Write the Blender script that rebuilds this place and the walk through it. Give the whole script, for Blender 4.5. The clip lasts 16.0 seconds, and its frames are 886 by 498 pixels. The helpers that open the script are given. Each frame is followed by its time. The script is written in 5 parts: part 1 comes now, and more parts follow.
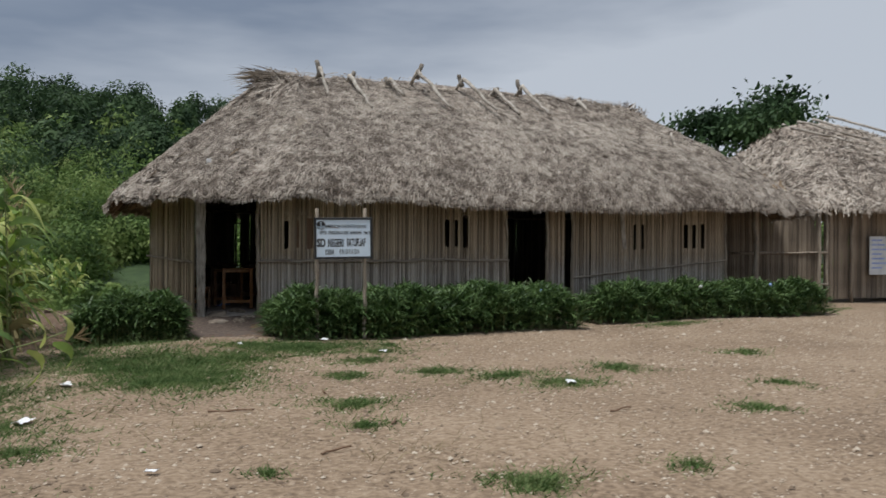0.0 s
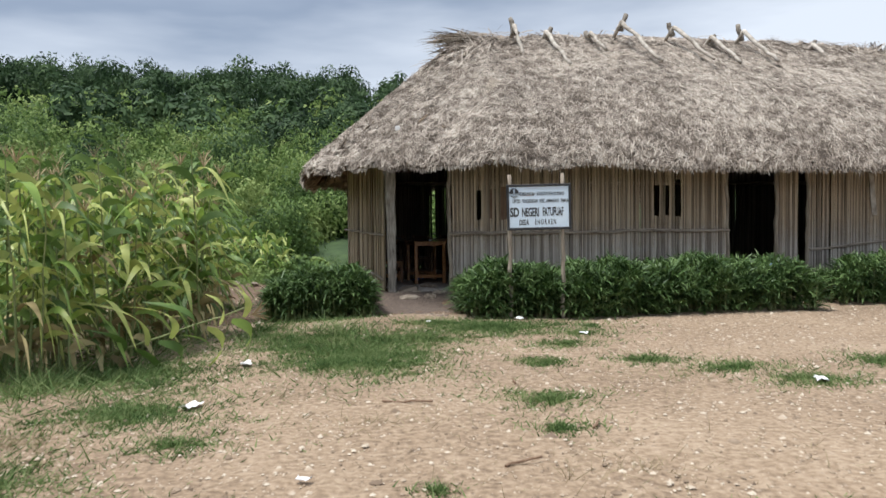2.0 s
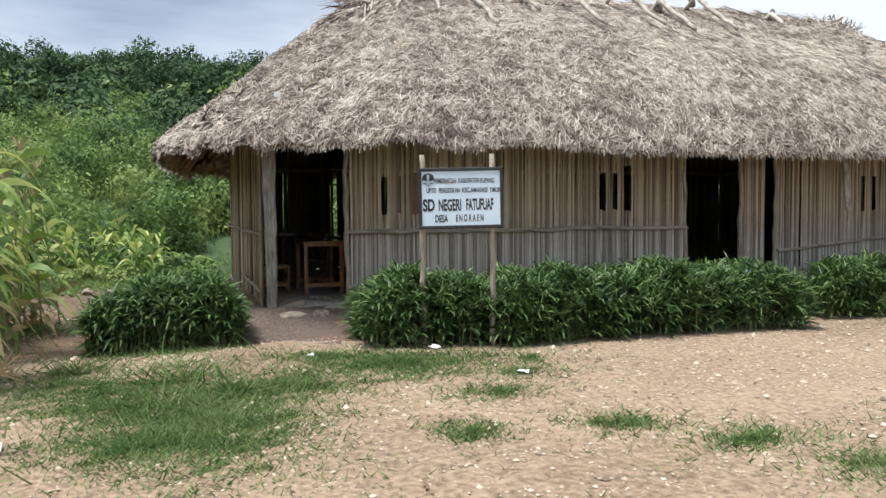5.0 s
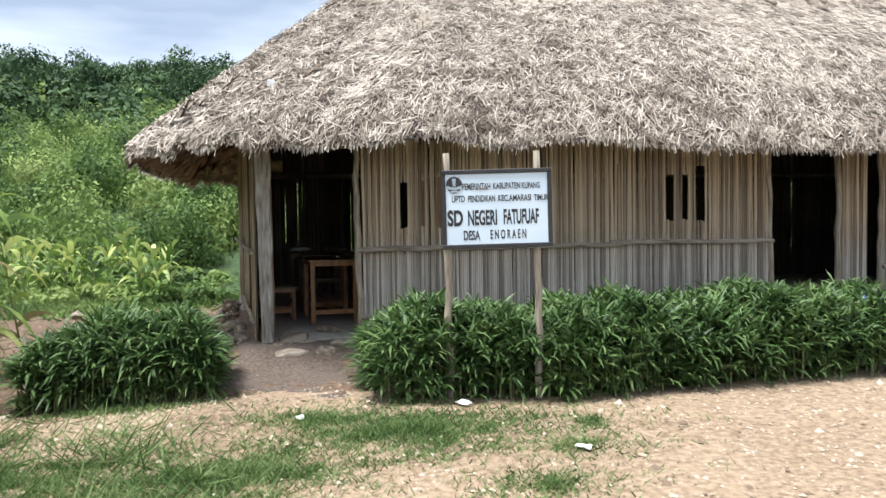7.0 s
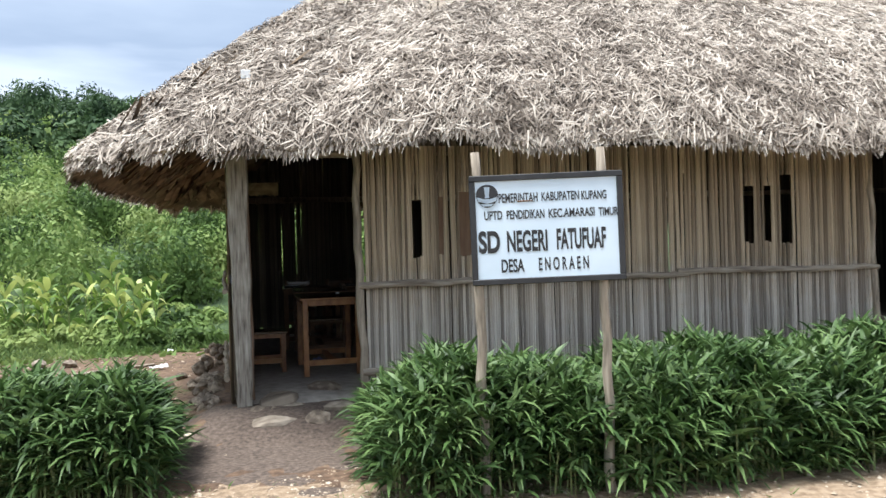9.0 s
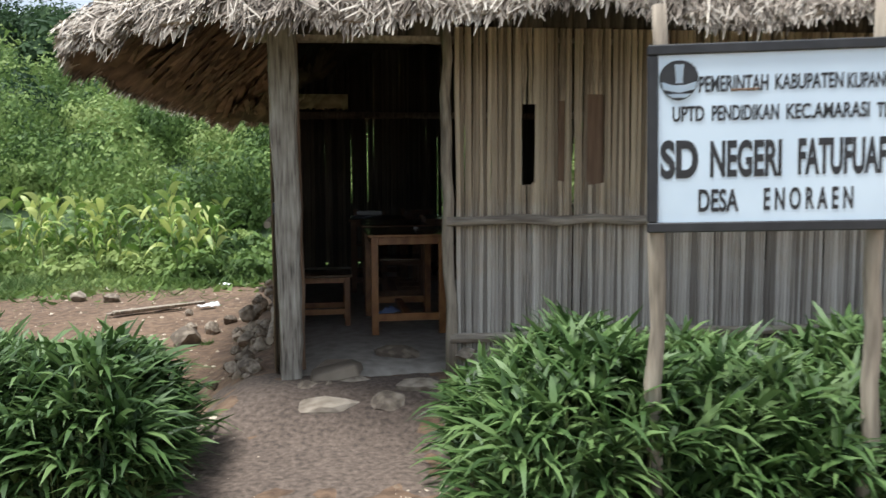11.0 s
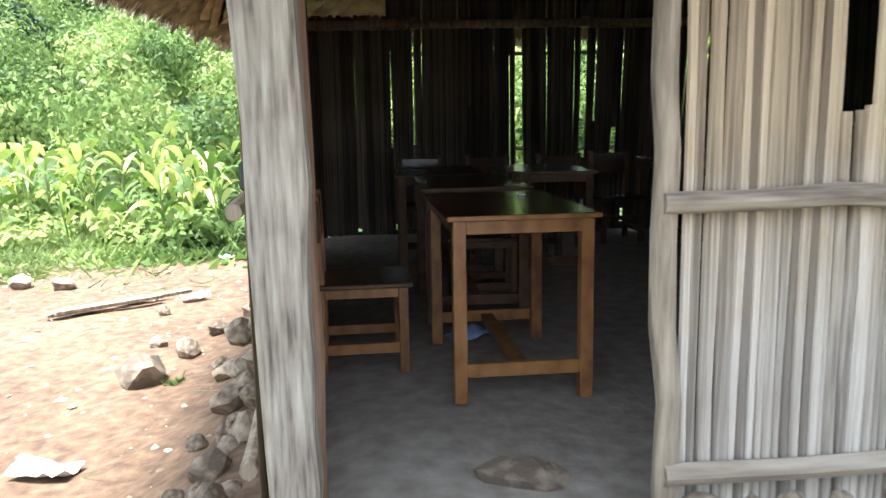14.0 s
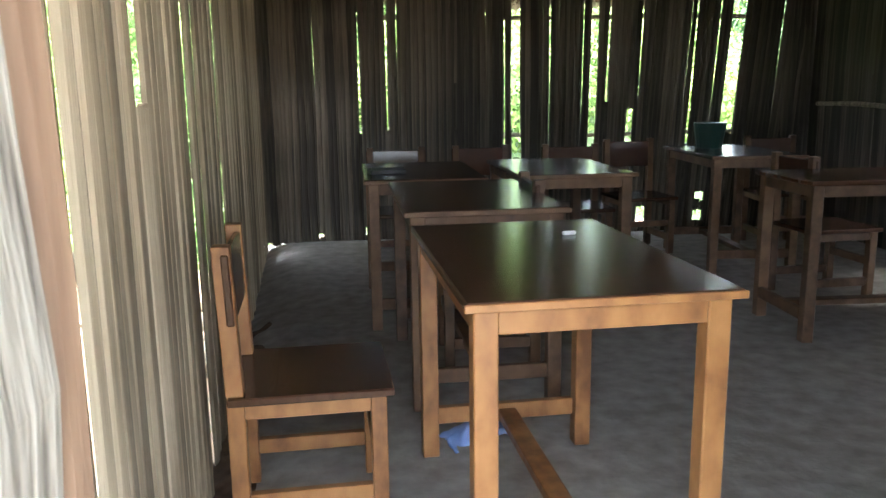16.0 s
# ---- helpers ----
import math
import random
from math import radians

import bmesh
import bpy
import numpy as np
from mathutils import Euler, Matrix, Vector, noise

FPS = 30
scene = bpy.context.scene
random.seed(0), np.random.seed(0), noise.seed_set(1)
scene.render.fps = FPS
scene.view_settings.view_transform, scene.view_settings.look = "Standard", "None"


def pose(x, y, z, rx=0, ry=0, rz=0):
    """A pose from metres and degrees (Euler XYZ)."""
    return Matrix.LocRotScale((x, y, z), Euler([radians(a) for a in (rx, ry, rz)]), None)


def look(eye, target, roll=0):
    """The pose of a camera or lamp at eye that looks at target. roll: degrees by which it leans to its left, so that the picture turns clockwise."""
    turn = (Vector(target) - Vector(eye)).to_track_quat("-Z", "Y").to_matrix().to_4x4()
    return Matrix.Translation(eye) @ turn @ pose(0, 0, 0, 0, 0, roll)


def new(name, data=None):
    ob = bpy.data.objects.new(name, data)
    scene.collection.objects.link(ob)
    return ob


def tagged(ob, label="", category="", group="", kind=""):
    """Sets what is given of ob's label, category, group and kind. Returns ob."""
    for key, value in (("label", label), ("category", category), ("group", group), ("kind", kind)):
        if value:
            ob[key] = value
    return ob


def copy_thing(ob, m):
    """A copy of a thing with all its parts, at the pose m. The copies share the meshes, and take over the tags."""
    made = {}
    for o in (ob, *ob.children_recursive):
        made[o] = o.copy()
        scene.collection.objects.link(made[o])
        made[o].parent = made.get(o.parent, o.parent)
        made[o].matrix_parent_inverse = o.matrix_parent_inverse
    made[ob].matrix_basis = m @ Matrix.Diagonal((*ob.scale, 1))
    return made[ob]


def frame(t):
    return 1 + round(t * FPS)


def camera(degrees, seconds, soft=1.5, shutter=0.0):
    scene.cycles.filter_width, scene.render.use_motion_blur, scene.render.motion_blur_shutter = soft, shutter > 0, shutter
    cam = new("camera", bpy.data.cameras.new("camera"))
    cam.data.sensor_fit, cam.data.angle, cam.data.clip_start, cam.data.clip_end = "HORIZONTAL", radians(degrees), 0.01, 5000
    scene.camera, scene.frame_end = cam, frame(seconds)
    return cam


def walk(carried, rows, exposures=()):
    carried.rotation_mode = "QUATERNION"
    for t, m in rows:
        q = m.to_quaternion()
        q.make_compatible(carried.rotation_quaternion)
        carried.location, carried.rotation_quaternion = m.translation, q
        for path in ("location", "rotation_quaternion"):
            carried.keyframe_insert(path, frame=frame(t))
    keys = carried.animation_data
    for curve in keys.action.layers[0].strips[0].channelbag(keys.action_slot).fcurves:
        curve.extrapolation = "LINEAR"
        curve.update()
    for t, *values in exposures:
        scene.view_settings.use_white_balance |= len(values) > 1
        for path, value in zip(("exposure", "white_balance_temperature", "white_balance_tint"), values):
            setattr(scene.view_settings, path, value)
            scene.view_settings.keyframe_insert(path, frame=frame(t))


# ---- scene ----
cam = camera(58.3, 16.0, shutter=0.3)
PATH = [
    (0, (-1.699, -13.849, 1.154), (-0.897, -12.017, 1.15), 0.3),
    (0.5, (-1.634, -13.664, 1.126), (-0.985, -11.773, 1.073), -1.1),
    (1, (-1.482, -13.401, 1.113), (-1.086, -11.441, 1.083), -0.7),
    (1.5, (-1.357, -13.129, 1.092), (-1.052, -11.155, 0.99), -1.4),
    (2, (-1.286, -12.769, 1.096), (-0.969, -10.796, 1.027), -0.5),
    (2.5, (-1.126, -12.38, 1.102), (-0.833, -10.401, 1.119), -1.5),
    (3, (-1.023, -11.939, 1.062), (-0.685, -9.969, 1.009), -0.3),
    (3.5, (-0.934, -11.482, 1.054), (-0.427, -9.547, 1.05), -0.2),
    (4, (-0.822, -11.02, 1.07), (-0.315, -9.086, 1.015), -0.0),
    (6.5, (-0.17, -8.779, 1.204), (0.361, -6.854, 1.099), -1.5),
    (7, (-0.04, -8.33, 1.207), (0.388, -6.378, 1.132), -0.8),
    (7.5, (0.031, -7.817, 1.18), (0.518, -5.878, 1.163), 0.0),
    (8, (0.14, -7.381, 1.185), (0.569, -5.428, 1.198), -1.8),
    (10.5, (0.304, -5.258, 1.171), (0.618, -3.285, 1.062), 0.3),
    (11, (0.336, -4.769, 1.151), (0.547, -2.788, 0.976), -0.3),
    (11.5, (0.336, -4.298, 1.118), (0.444, -2.313, 0.9), 0.0),
    (12, (0.281, -3.815, 1.118), (0.347, -1.83, 0.88), -0.9),
    (12.5, (0.265, -3.309, 1.108), (0.274, -1.324, 0.858), -2.1),
    (13, (0.202, -2.823, 1.083), (0.281, -0.839, 0.843), -0.6),
    (13.5, (0.161, -2.385, 1.098), (0.302, -0.412, 0.8), -1.3),
    (14, (0.182, -1.939, 1.113), (0.32, 0.029, 0.788), -1.0),
    (14.5, (0.174, -1.507, 1.081), (0.311, 0.451, 0.697), -0.3),
    (15, (0.173, -1.138, 1.122), (0.438, 0.807, 0.743), -0.5),
    (15.5, (0.217, -0.782, 1.161), (0.44, 1.177, 0.822), -0.6),
    (16, (0.204, -0.498, 1.157), (0.416, 1.452, 0.768), -0.8),
]
EXPOSURE = [(0.0, -0.33, 6150, 9), (1.5, 0.35, 6150, 9), (3.5, 0.45, 6150, 9), (7.0, 1.05, 6100, 8), (8.0, 1.2, 6050, 8), (10.5, 0.78, 6000, 7), (11.0, 0.85, 6050, 7), (11.5, 1.55, 6100, 8), (12.0, 2.0, 6100, 8), (13.0, 2.4, 6100, 8), (13.5, 2.5, 6100, 8), (15.0, 3.0, 6100, 8), (15.5, 3.8, 6100, 8), (16.0, 4.75, 6050, 7)]
walk(cam, [(t, look(eye, target, roll)) for t, eye, target, roll in PATH], EXPOSURE)

# ---- world and sun: bright overcast ----
world = bpy.data.worlds.new("overcast_sky")
scene.world = world
world.use_nodes = True
wn, wl = world.node_tree.nodes, world.node_tree.links
sky = wn.new("ShaderNodeTexSky")
sky.sky_type, sky.sun_disc = "NISHITA", False
sky.sun_elevation, sky.sun_rotation = radians(71), radians(285)
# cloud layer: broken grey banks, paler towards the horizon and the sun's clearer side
where = wn.new("ShaderNodeTexCoord")
flatten = wn.new("ShaderNodeMapping")
flatten.inputs["Scale"].default_value = (1.0, 1.0, 4.5)
wl.new(where.outputs["Generated"], flatten.inputs["Vector"])
cloud = wn.new("ShaderNodeTexNoise")
cloud.inputs["Scale"].default_value, cloud.inputs["Detail"].default_value = 2.2, 5.0
cloud.inputs["Roughness"].default_value = 0.5
wl.new(flatten.outputs[0], cloud.inputs["Vector"])
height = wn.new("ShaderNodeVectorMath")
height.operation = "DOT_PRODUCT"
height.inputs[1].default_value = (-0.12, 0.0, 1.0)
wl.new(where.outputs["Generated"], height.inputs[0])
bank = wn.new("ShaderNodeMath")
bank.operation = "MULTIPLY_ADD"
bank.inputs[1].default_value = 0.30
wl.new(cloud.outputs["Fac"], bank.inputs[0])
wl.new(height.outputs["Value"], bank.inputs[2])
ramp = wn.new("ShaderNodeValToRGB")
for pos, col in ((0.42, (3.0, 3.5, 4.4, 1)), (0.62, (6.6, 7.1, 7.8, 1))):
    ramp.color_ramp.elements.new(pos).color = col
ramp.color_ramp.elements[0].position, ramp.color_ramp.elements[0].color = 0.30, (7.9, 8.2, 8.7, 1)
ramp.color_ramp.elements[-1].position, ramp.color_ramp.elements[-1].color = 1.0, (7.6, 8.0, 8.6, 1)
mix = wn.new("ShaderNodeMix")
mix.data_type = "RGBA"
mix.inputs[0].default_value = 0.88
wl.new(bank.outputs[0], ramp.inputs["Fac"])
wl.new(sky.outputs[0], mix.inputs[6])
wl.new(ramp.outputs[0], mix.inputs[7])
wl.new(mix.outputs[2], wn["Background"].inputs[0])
wn["Background"].inputs[1].default_value = 0.088
sun = new("sun", bpy.data.lights.new("sun", "SUN"))
sun.data.energy, sun.data.angle, sun.data.color = 4.0, radians(18), (1.0, 0.96, 0.9)
sun.matrix_world = look((-11, -3, 34), (0, 0, 0))

# ---- materials ----
def material(name, colours, scale=8.0, rough=0.85, bump=0.3, stretch=(1, 1, 1), vary="", amount=0.35, patch=1.2, metal=0.0,
             thin=0.0, bump_dist=0.01, mottle=0.5, sheen=0.5):
    """Two scales of noise over a colour ramp; vary: 'object' or 'island' shifts the tone piece by piece."""
    m = bpy.data.materials.new(name)
    m.use_nodes = True
    n, l = m.node_tree.nodes, m.node_tree.links
    b = n["Principled BSDF"]
    co = n.new("ShaderNodeTexCoord")
    mp = n.new("ShaderNodeMapping")
    mp.inputs["Scale"].default_value = stretch
    l.new(co.outputs["Object"], mp.inputs["Vector"])
    fine, large = n.new("ShaderNodeTexNoise"), n.new("ShaderNodeTexNoise")
    fine.inputs["Scale"].default_value, fine.inputs["Detail"].default_value = scale, 6.0
    large.inputs["Scale"].default_value, large.inputs["Detail"].default_value = patch, 3.0
    l.new(mp.outputs[0], fine.inputs["Vector"])
    l.new(co.outputs["Object"], large.inputs["Vector"])
    r = n.new("ShaderNodeValToRGB")
    while len(r.color_ramp.elements) < len(colours):
        r.color_ramp.elements.new(0.5)
    for i, c in enumerate(colours):
        e = r.color_ramp.elements[i]
        e.position, e.color = 0.28 + 0.46 * i / max(1, len(colours) - 1), (*c, 1)
    add = n.new("ShaderNodeMath")
    add.operation = "MULTIPLY_ADD"
    add.inputs[1].default_value, add.inputs[2].default_value = mottle, -mottle / 2
    l.new(large.outputs["Fac"], add.inputs[0])
    tot = n.new("ShaderNodeMath")
    l.new(fine.outputs["Fac"], tot.inputs[0])
    l.new(add.outputs[0], tot.inputs[1])
    last = tot
    if vary:
        src = n.new("ShaderNodeObjectInfo") if vary == "object" else n.new("ShaderNodeNewGeometry")
        out = src.outputs["Random"] if vary == "object" else src.outputs["Random Per Island"]
        sh = n.new("ShaderNodeMath")
        sh.operation = "MULTIPLY_ADD"
        sh.inputs[1].default_value, sh.inputs[2].default_value = amount, -amount / 2
        l.new(out, sh.inputs[0])
        last = n.new("ShaderNodeMath")
        l.new(tot.outputs[0], last.inputs[0])
        l.new(sh.outputs[0], last.inputs[1])
    l.new(last.outputs[0], r.inputs["Fac"])
    l.new(r.outputs[0], b.inputs["Base Color"])
    b.inputs["Roughness"].default_value, b.inputs["Metallic"].default_value = rough, metal
    b.inputs["Specular IOR Level"].default_value = sheen
    if bump:
        bp = n.new("ShaderNodeBump")
        bp.inputs["Strength"].default_value, bp.inputs["Distance"].default_value = bump, bump_dist
        l.new(fine.outputs["Fac"], bp.inputs["Height"])
        l.new(bp.outputs[0], b.inputs["Normal"])
    if thin:
        t = n.new("ShaderNodeBsdfTranslucent")
        mx = n.new("ShaderNodeMixShader")
        mx.inputs[0].default_value = thin
        l.new(r.outputs[0], t.inputs["Color"])
        l.new(b.outputs[0], mx.inputs[1])
        l.new(t.outputs[0], mx.inputs[2])
        l.new(mx.outputs[0], n["Material Output"].inputs["Surface"])
    return m


SOIL = material("dry_soil", [(0.135, 0.09, 0.056), (0.25, 0.178, 0.115), (0.34, 0.258, 0.178)], 20, 0.95, 0.6, patch=0.5, bump_dist=0.03)
FLOOR = material("earth_floor", [(0.23, 0.203, 0.178), (0.31, 0.277, 0.245), (0.385, 0.348, 0.31)], 11, 0.95, 0.5, patch=0.8, bump_dist=0.02)
BANK = material("red_brown_earth", [(0.066, 0.039, 0.024), (0.13, 0.08, 0.049), (0.19, 0.124, 0.078)], 14, 0.95, 0.7, patch=0.9, bump_dist=0.03)
HILL = material("hill_soil", [(0.02, 0.04, 0.012), (0.05, 0.085, 0.025)], 2, 0.95, 0.3, patch=0.15)
PEBBLE = material("pebbles", [(0.15, 0.105, 0.07), (0.31, 0.235, 0.165), (0.47, 0.40, 0.315)], 6, 0.9, 0.2, vary="island", amount=0.6)
STONE = material("limestone", [(0.12, 0.093, 0.07), (0.25, 0.203, 0.155), (0.36, 0.303, 0.24)], 2.2, 0.9, 0.5, vary="object", bump_dist=0.03)
THATCH = material("weathered_palm_thatch", [(0.115, 0.09, 0.07), (0.295, 0.245, 0.20), (0.44, 0.38, 0.318), (0.58, 0.515, 0.44)], 5, 0.9, 0.3,
                  vary="island", amount=0.46, patch=0.55)
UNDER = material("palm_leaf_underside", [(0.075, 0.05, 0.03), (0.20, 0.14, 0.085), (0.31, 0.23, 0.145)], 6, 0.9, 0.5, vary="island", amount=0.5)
SLAT = material("palm_stalk_slat", [(0.19, 0.165, 0.142), (0.42, 0.38, 0.335), (0.60, 0.56, 0.505)], 6, 0.8, 0.5,
                stretch=(9, 9, 0.5), vary="object", amount=0.5, patch=2.0)
def bleach_and_shade(m, low, high, tone):
    """Rain-silvered wall foot; above the splash line, brown stalks with eave shade painted in."""
    n, l = m.node_tree.nodes, m.node_tree.links
    b = n["Principled BSDF"]
    src = b.inputs["Base Color"].links[0].from_socket
    geo, sep, rise = n.new("ShaderNodeNewGeometry"), n.new("ShaderNodeSeparateXYZ"), n.new("ShaderNodeMapRange")
    ragged, add = n.new("ShaderNodeTexNoise"), n.new("ShaderNodeMath")
    ragged.inputs["Scale"].default_value = 9.0
    add.operation = "MULTIPLY_ADD"
    add.inputs[1].default_value = 0.7
    rise.inputs[1].default_value, rise.inputs[2].default_value = low + 0.35, high + 0.35
    mx = n.new("ShaderNodeMix")
    mx.data_type, mx.blend_type = "RGBA", "MULTIPLY"
    mx.inputs[7].default_value = (*tone, 1)
    l.new(geo.outputs["Position"], sep.inputs[0])
    l.new(geo.outputs["Position"], ragged.inputs["Vector"])
    l.new(ragged.outputs["Fac"], add.inputs[0])
    l.new(sep.outputs[2], add.inputs[2])
    l.new(add.outputs[0], rise.inputs[0])
    l.new(rise.outputs[0], mx.inputs[0])
    l.new(src, mx.inputs[6])
    l.new(mx.outputs[2], b.inputs["Base Color"])


bleach_and_shade(SLAT, 0.5, 1.1, (0.90, 0.78, 0.62))
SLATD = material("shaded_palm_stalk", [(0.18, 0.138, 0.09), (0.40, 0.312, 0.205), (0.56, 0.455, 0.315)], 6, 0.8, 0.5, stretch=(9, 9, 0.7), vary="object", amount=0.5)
AGED = material("aged_brown_stalk", [(0.10, 0.077, 0.054), (0.20, 0.158, 0.115), (0.30, 0.245, 0.18)], 6, 0.8, 0.5, stretch=(9, 9, 0.7), vary="object", amount=0.5)
# near-black stalk tone: the dimness away from the door is put into the colour
INDOOR_SHADE = material("shade_darkened_stalk", [(0.03, 0.024, 0.018), (0.08, 0.065, 0.048), (0.14, 0.115, 0.085)], 6, 0.8, 0.5, stretch=(9, 9, 0.7), vary="object", amount=0.5)
TROD = material("trodden_earth", [(0.05, 0.036, 0.028), (0.105, 0.077, 0.06), (0.16, 0.12, 0.094)], 34, 0.95, 0.8, patch=1.6, bump_dist=0.015, mottle=0.25)
POLE = material("grey_pole", [(0.13, 0.105, 0.08), (0.29, 0.24, 0.185), (0.42, 0.36, 0.285)], 5, 0.85, 0.6, stretch=(8, 8, 0.8))
BEAM = material("weathered_hewn_post", [(0.09, 0.076, 0.062), (0.23, 0.20, 0.168), (0.32, 0.288, 0.245), (0.42, 0.385, 0.335)], 7, 0.85, 1.0, stretch=(10, 10, 0.8), patch=5)
RAILM = material("dry_rail", [(0.15, 0.12, 0.095), (0.30, 0.255, 0.205), (0.41, 0.36, 0.3)], 5, 0.85, 0.6, stretch=(0.8, 8, 8))
BROWN = material("brown_board", [(0.13, 0.075, 0.045), (0.23, 0.145, 0.09)], 5, 0.8, 0.3, stretch=(8, 8, 0.7))
BRANCH = material("bleached_branch", [(0.2, 0.17, 0.14), (0.38, 0.34, 0.29), (0.55, 0.5, 0.44)], 9, 0.85, 0.5)
LEAF = material("strap_leaf", [(0.033, 0.065, 0.018), (0.068, 0.125, 0.034), (0.135, 0.205, 0.07)], 3, 0.5, 0.1, vary="island", amount=0.6, thin=0.22, sheen=0.3)
GRASS = material("short_grass", [(0.055, 0.10, 0.027), (0.112, 0.18, 0.055), (0.20, 0.25, 0.10)], 2, 0.7, 0, vary="island", amount=0.6, thin=0.25, sheen=0.2)
DRYGRASS = material("dry_grass", [(0.2, 0.16, 0.09), (0.33, 0.27, 0.15)], 2, 0.8, 0, vary="island", thin=0.2)
CORN = material("maize_leaf", [(0.09, 0.16, 0.03), (0.23, 0.34, 0.062), (0.46, 0.50, 0.15)], 3, 0.5, 0.15, vary="object", amount=0.8, thin=0.35)
STALK = material("maize_stalk", [(0.12, 0.16, 0.05), (0.24, 0.26, 0.1)], 6, 0.6, 0.2)
DRYLEAF = material("withered_maize_leaf", [(0.17, 0.13, 0.055), (0.31, 0.25, 0.11), (0.42, 0.36, 0.18)], 4, 0.8, 0.1, vary="object", amount=0.5, thin=0.2)
TASSEL = material("maize_tassel", [(0.26, 0.19, 0.1), (0.42, 0.33, 0.19)], 6, 0.8, 0)
SHRUB = material("shrub_leaf", [(0.048, 0.085, 0.026), (0.12, 0.19, 0.052), (0.19, 0.265, 0.078), (0.28, 0.345, 0.12)], 0.35, 0.6, 0, vary="island", amount=0.14, patch=0.45, thin=0.3, mottle=1.3, sheen=0.15)
TREE = material("tree_leaf", [(0.024, 0.047, 0.021), (0.048, 0.085, 0.036), (0.085, 0.135, 0.055)], 0.25, 0.6, 0, vary="island", amount=0.16, patch=0.25, thin=0.2, mottle=1.0, sheen=0.12)
BARK = material("bark", [(0.12, 0.1, 0.08), (0.28, 0.25, 0.21)], 8, 0.9, 0.6)
WOOD = material("varnished_wood", [(0.15, 0.062, 0.024), (0.29, 0.13, 0.046), (0.38, 0.185, 0.066)], 7, 0.42, 0.06, stretch=(2, 2, 1.2), vary="object", amount=0.25, mottle=0.2)
# dull brown wood; the fall of light towards the back darkens its colour
DIM_WOOD = material("dimmed_dull_wood", [(0.06, 0.03, 0.016), (0.125, 0.066, 0.034), (0.18, 0.098, 0.05)], 6, 0.6, 0.1, stretch=(2, 2, 2), vary="object", amount=0.3, mottle=0.2)
TOPW = material("dark_varnished_top", [(0.045, 0.02, 0.012), (0.085, 0.04, 0.022)], 5, 0.22, 0.08, stretch=(6, 1, 1))
WHITE = material("pale_blue_white_paint", [(0.58, 0.68, 0.78), (0.68, 0.78, 0.87)], 3, 0.55, 0.1)
BLACK = material("black_paint", [(0.012, 0.012, 0.014), (0.03, 0.03, 0.033)], 12, 0.5, 0.2)
LITTER = material("white_plastic_litter", [(0.7, 0.7, 0.7), (0.85, 0.85, 0.85)], 8, 0.5, 0.3)
BLUE = material("blue_cloth", [(0.2, 0.3, 0.62), (0.42, 0.52, 0.82)], 9, 0.9, 0.4)
GREENP = material("dark_green_plastic", [(0.006, 0.03, 0.026), (0.012, 0.05, 0.042)], 4, 0.4, 0)
PAPER = material("poster_paper", [(0.55, 0.58, 0.6), (0.75, 0.77, 0.78)], 4, 0.7, 0)


# ---- builders ----
def link(name, bm, mat, parent=None, label="", smooth=False):
    me = bpy.data.meshes.new(name)
    bm.normal_update()
    bm.to_mesh(me)
    bm.free()
    me.materials.append(mat)
    if smooth:
        me.polygons.foreach_set("use_smooth", [True] * len(me.polygons))
    ob = new(name, me)
    if parent is not None:
        ob.parent = parent
    if label:
        ob["label"] = label
    return ob


part = link


def from_arrays(name, verts, faces, mat, parent=None):
    """One mesh from vertex rows and equal-sized face rows."""
    me = bpy.data.meshes.new(name)
    k = faces.shape[1]
    me.vertices.add(len(verts))
    me.vertices.foreach_set("co", np.ascontiguousarray(verts, dtype=np.float32).ravel())
    me.loops.add(faces.size)
    me.loops.foreach_set("vertex_index", faces.ravel().astype(np.int32))
    me.polygons.add(len(faces))
    me.polygons.foreach_set("loop_start", np.arange(0, faces.size, k, dtype=np.int32))
    me.update(calc_edges=True)
    me.validate()
    me.materials.append(mat)
    ob = new(name, me)
    if parent is not None:
        ob.parent = parent
    return ob


def unit(a):
    return a / np.maximum(np.linalg.norm(a, axis=1, keepdims=True), 1e-6)


def blades(name, mat, base, way, face, length, width, droop, parent=None, segs=3, shape=(0.75, 1.0, 0.7, 0.06)):
    """Many curved strips: from base along way, flat side towards face, bending by droop along -z."""
    n = len(base)
    way = unit(way)
    side = unit(np.cross(way, face))
    rows = segs + 1
    out = np.zeros((n, rows * 2, 3))
    for i in range(rows):
        f = i / segs
        c = base + way * (length * f)[:, None]
        c = c + np.array([0, 0, -1.0]) * (droop * length * f * f)[:, None]
        w = np.interp(f, np.linspace(0, 1, len(shape)), shape)
        out[:, 2 * i] = c - side * (width * w / 2)[:, None]
        out[:, 2 * i + 1] = c + side * (width * w / 2)[:, None]
    f0 = np.array([[2 * i, 2 * i + 1, 2 * i + 3, 2 * i + 2] for i in range(segs)])
    faces = (np.arange(n)[:, None, None] * rows * 2 + f0[None]).reshape(-1, 4)
    return from_arrays(name, out.reshape(-1, 3), faces, mat, parent)


rng = np.random.default_rng(7)


def empty(name, at=(0, 0, 0), rz=0.0):
    e = new(name)
    e.matrix_world = pose(*at, 0, 0, rz)
    return e


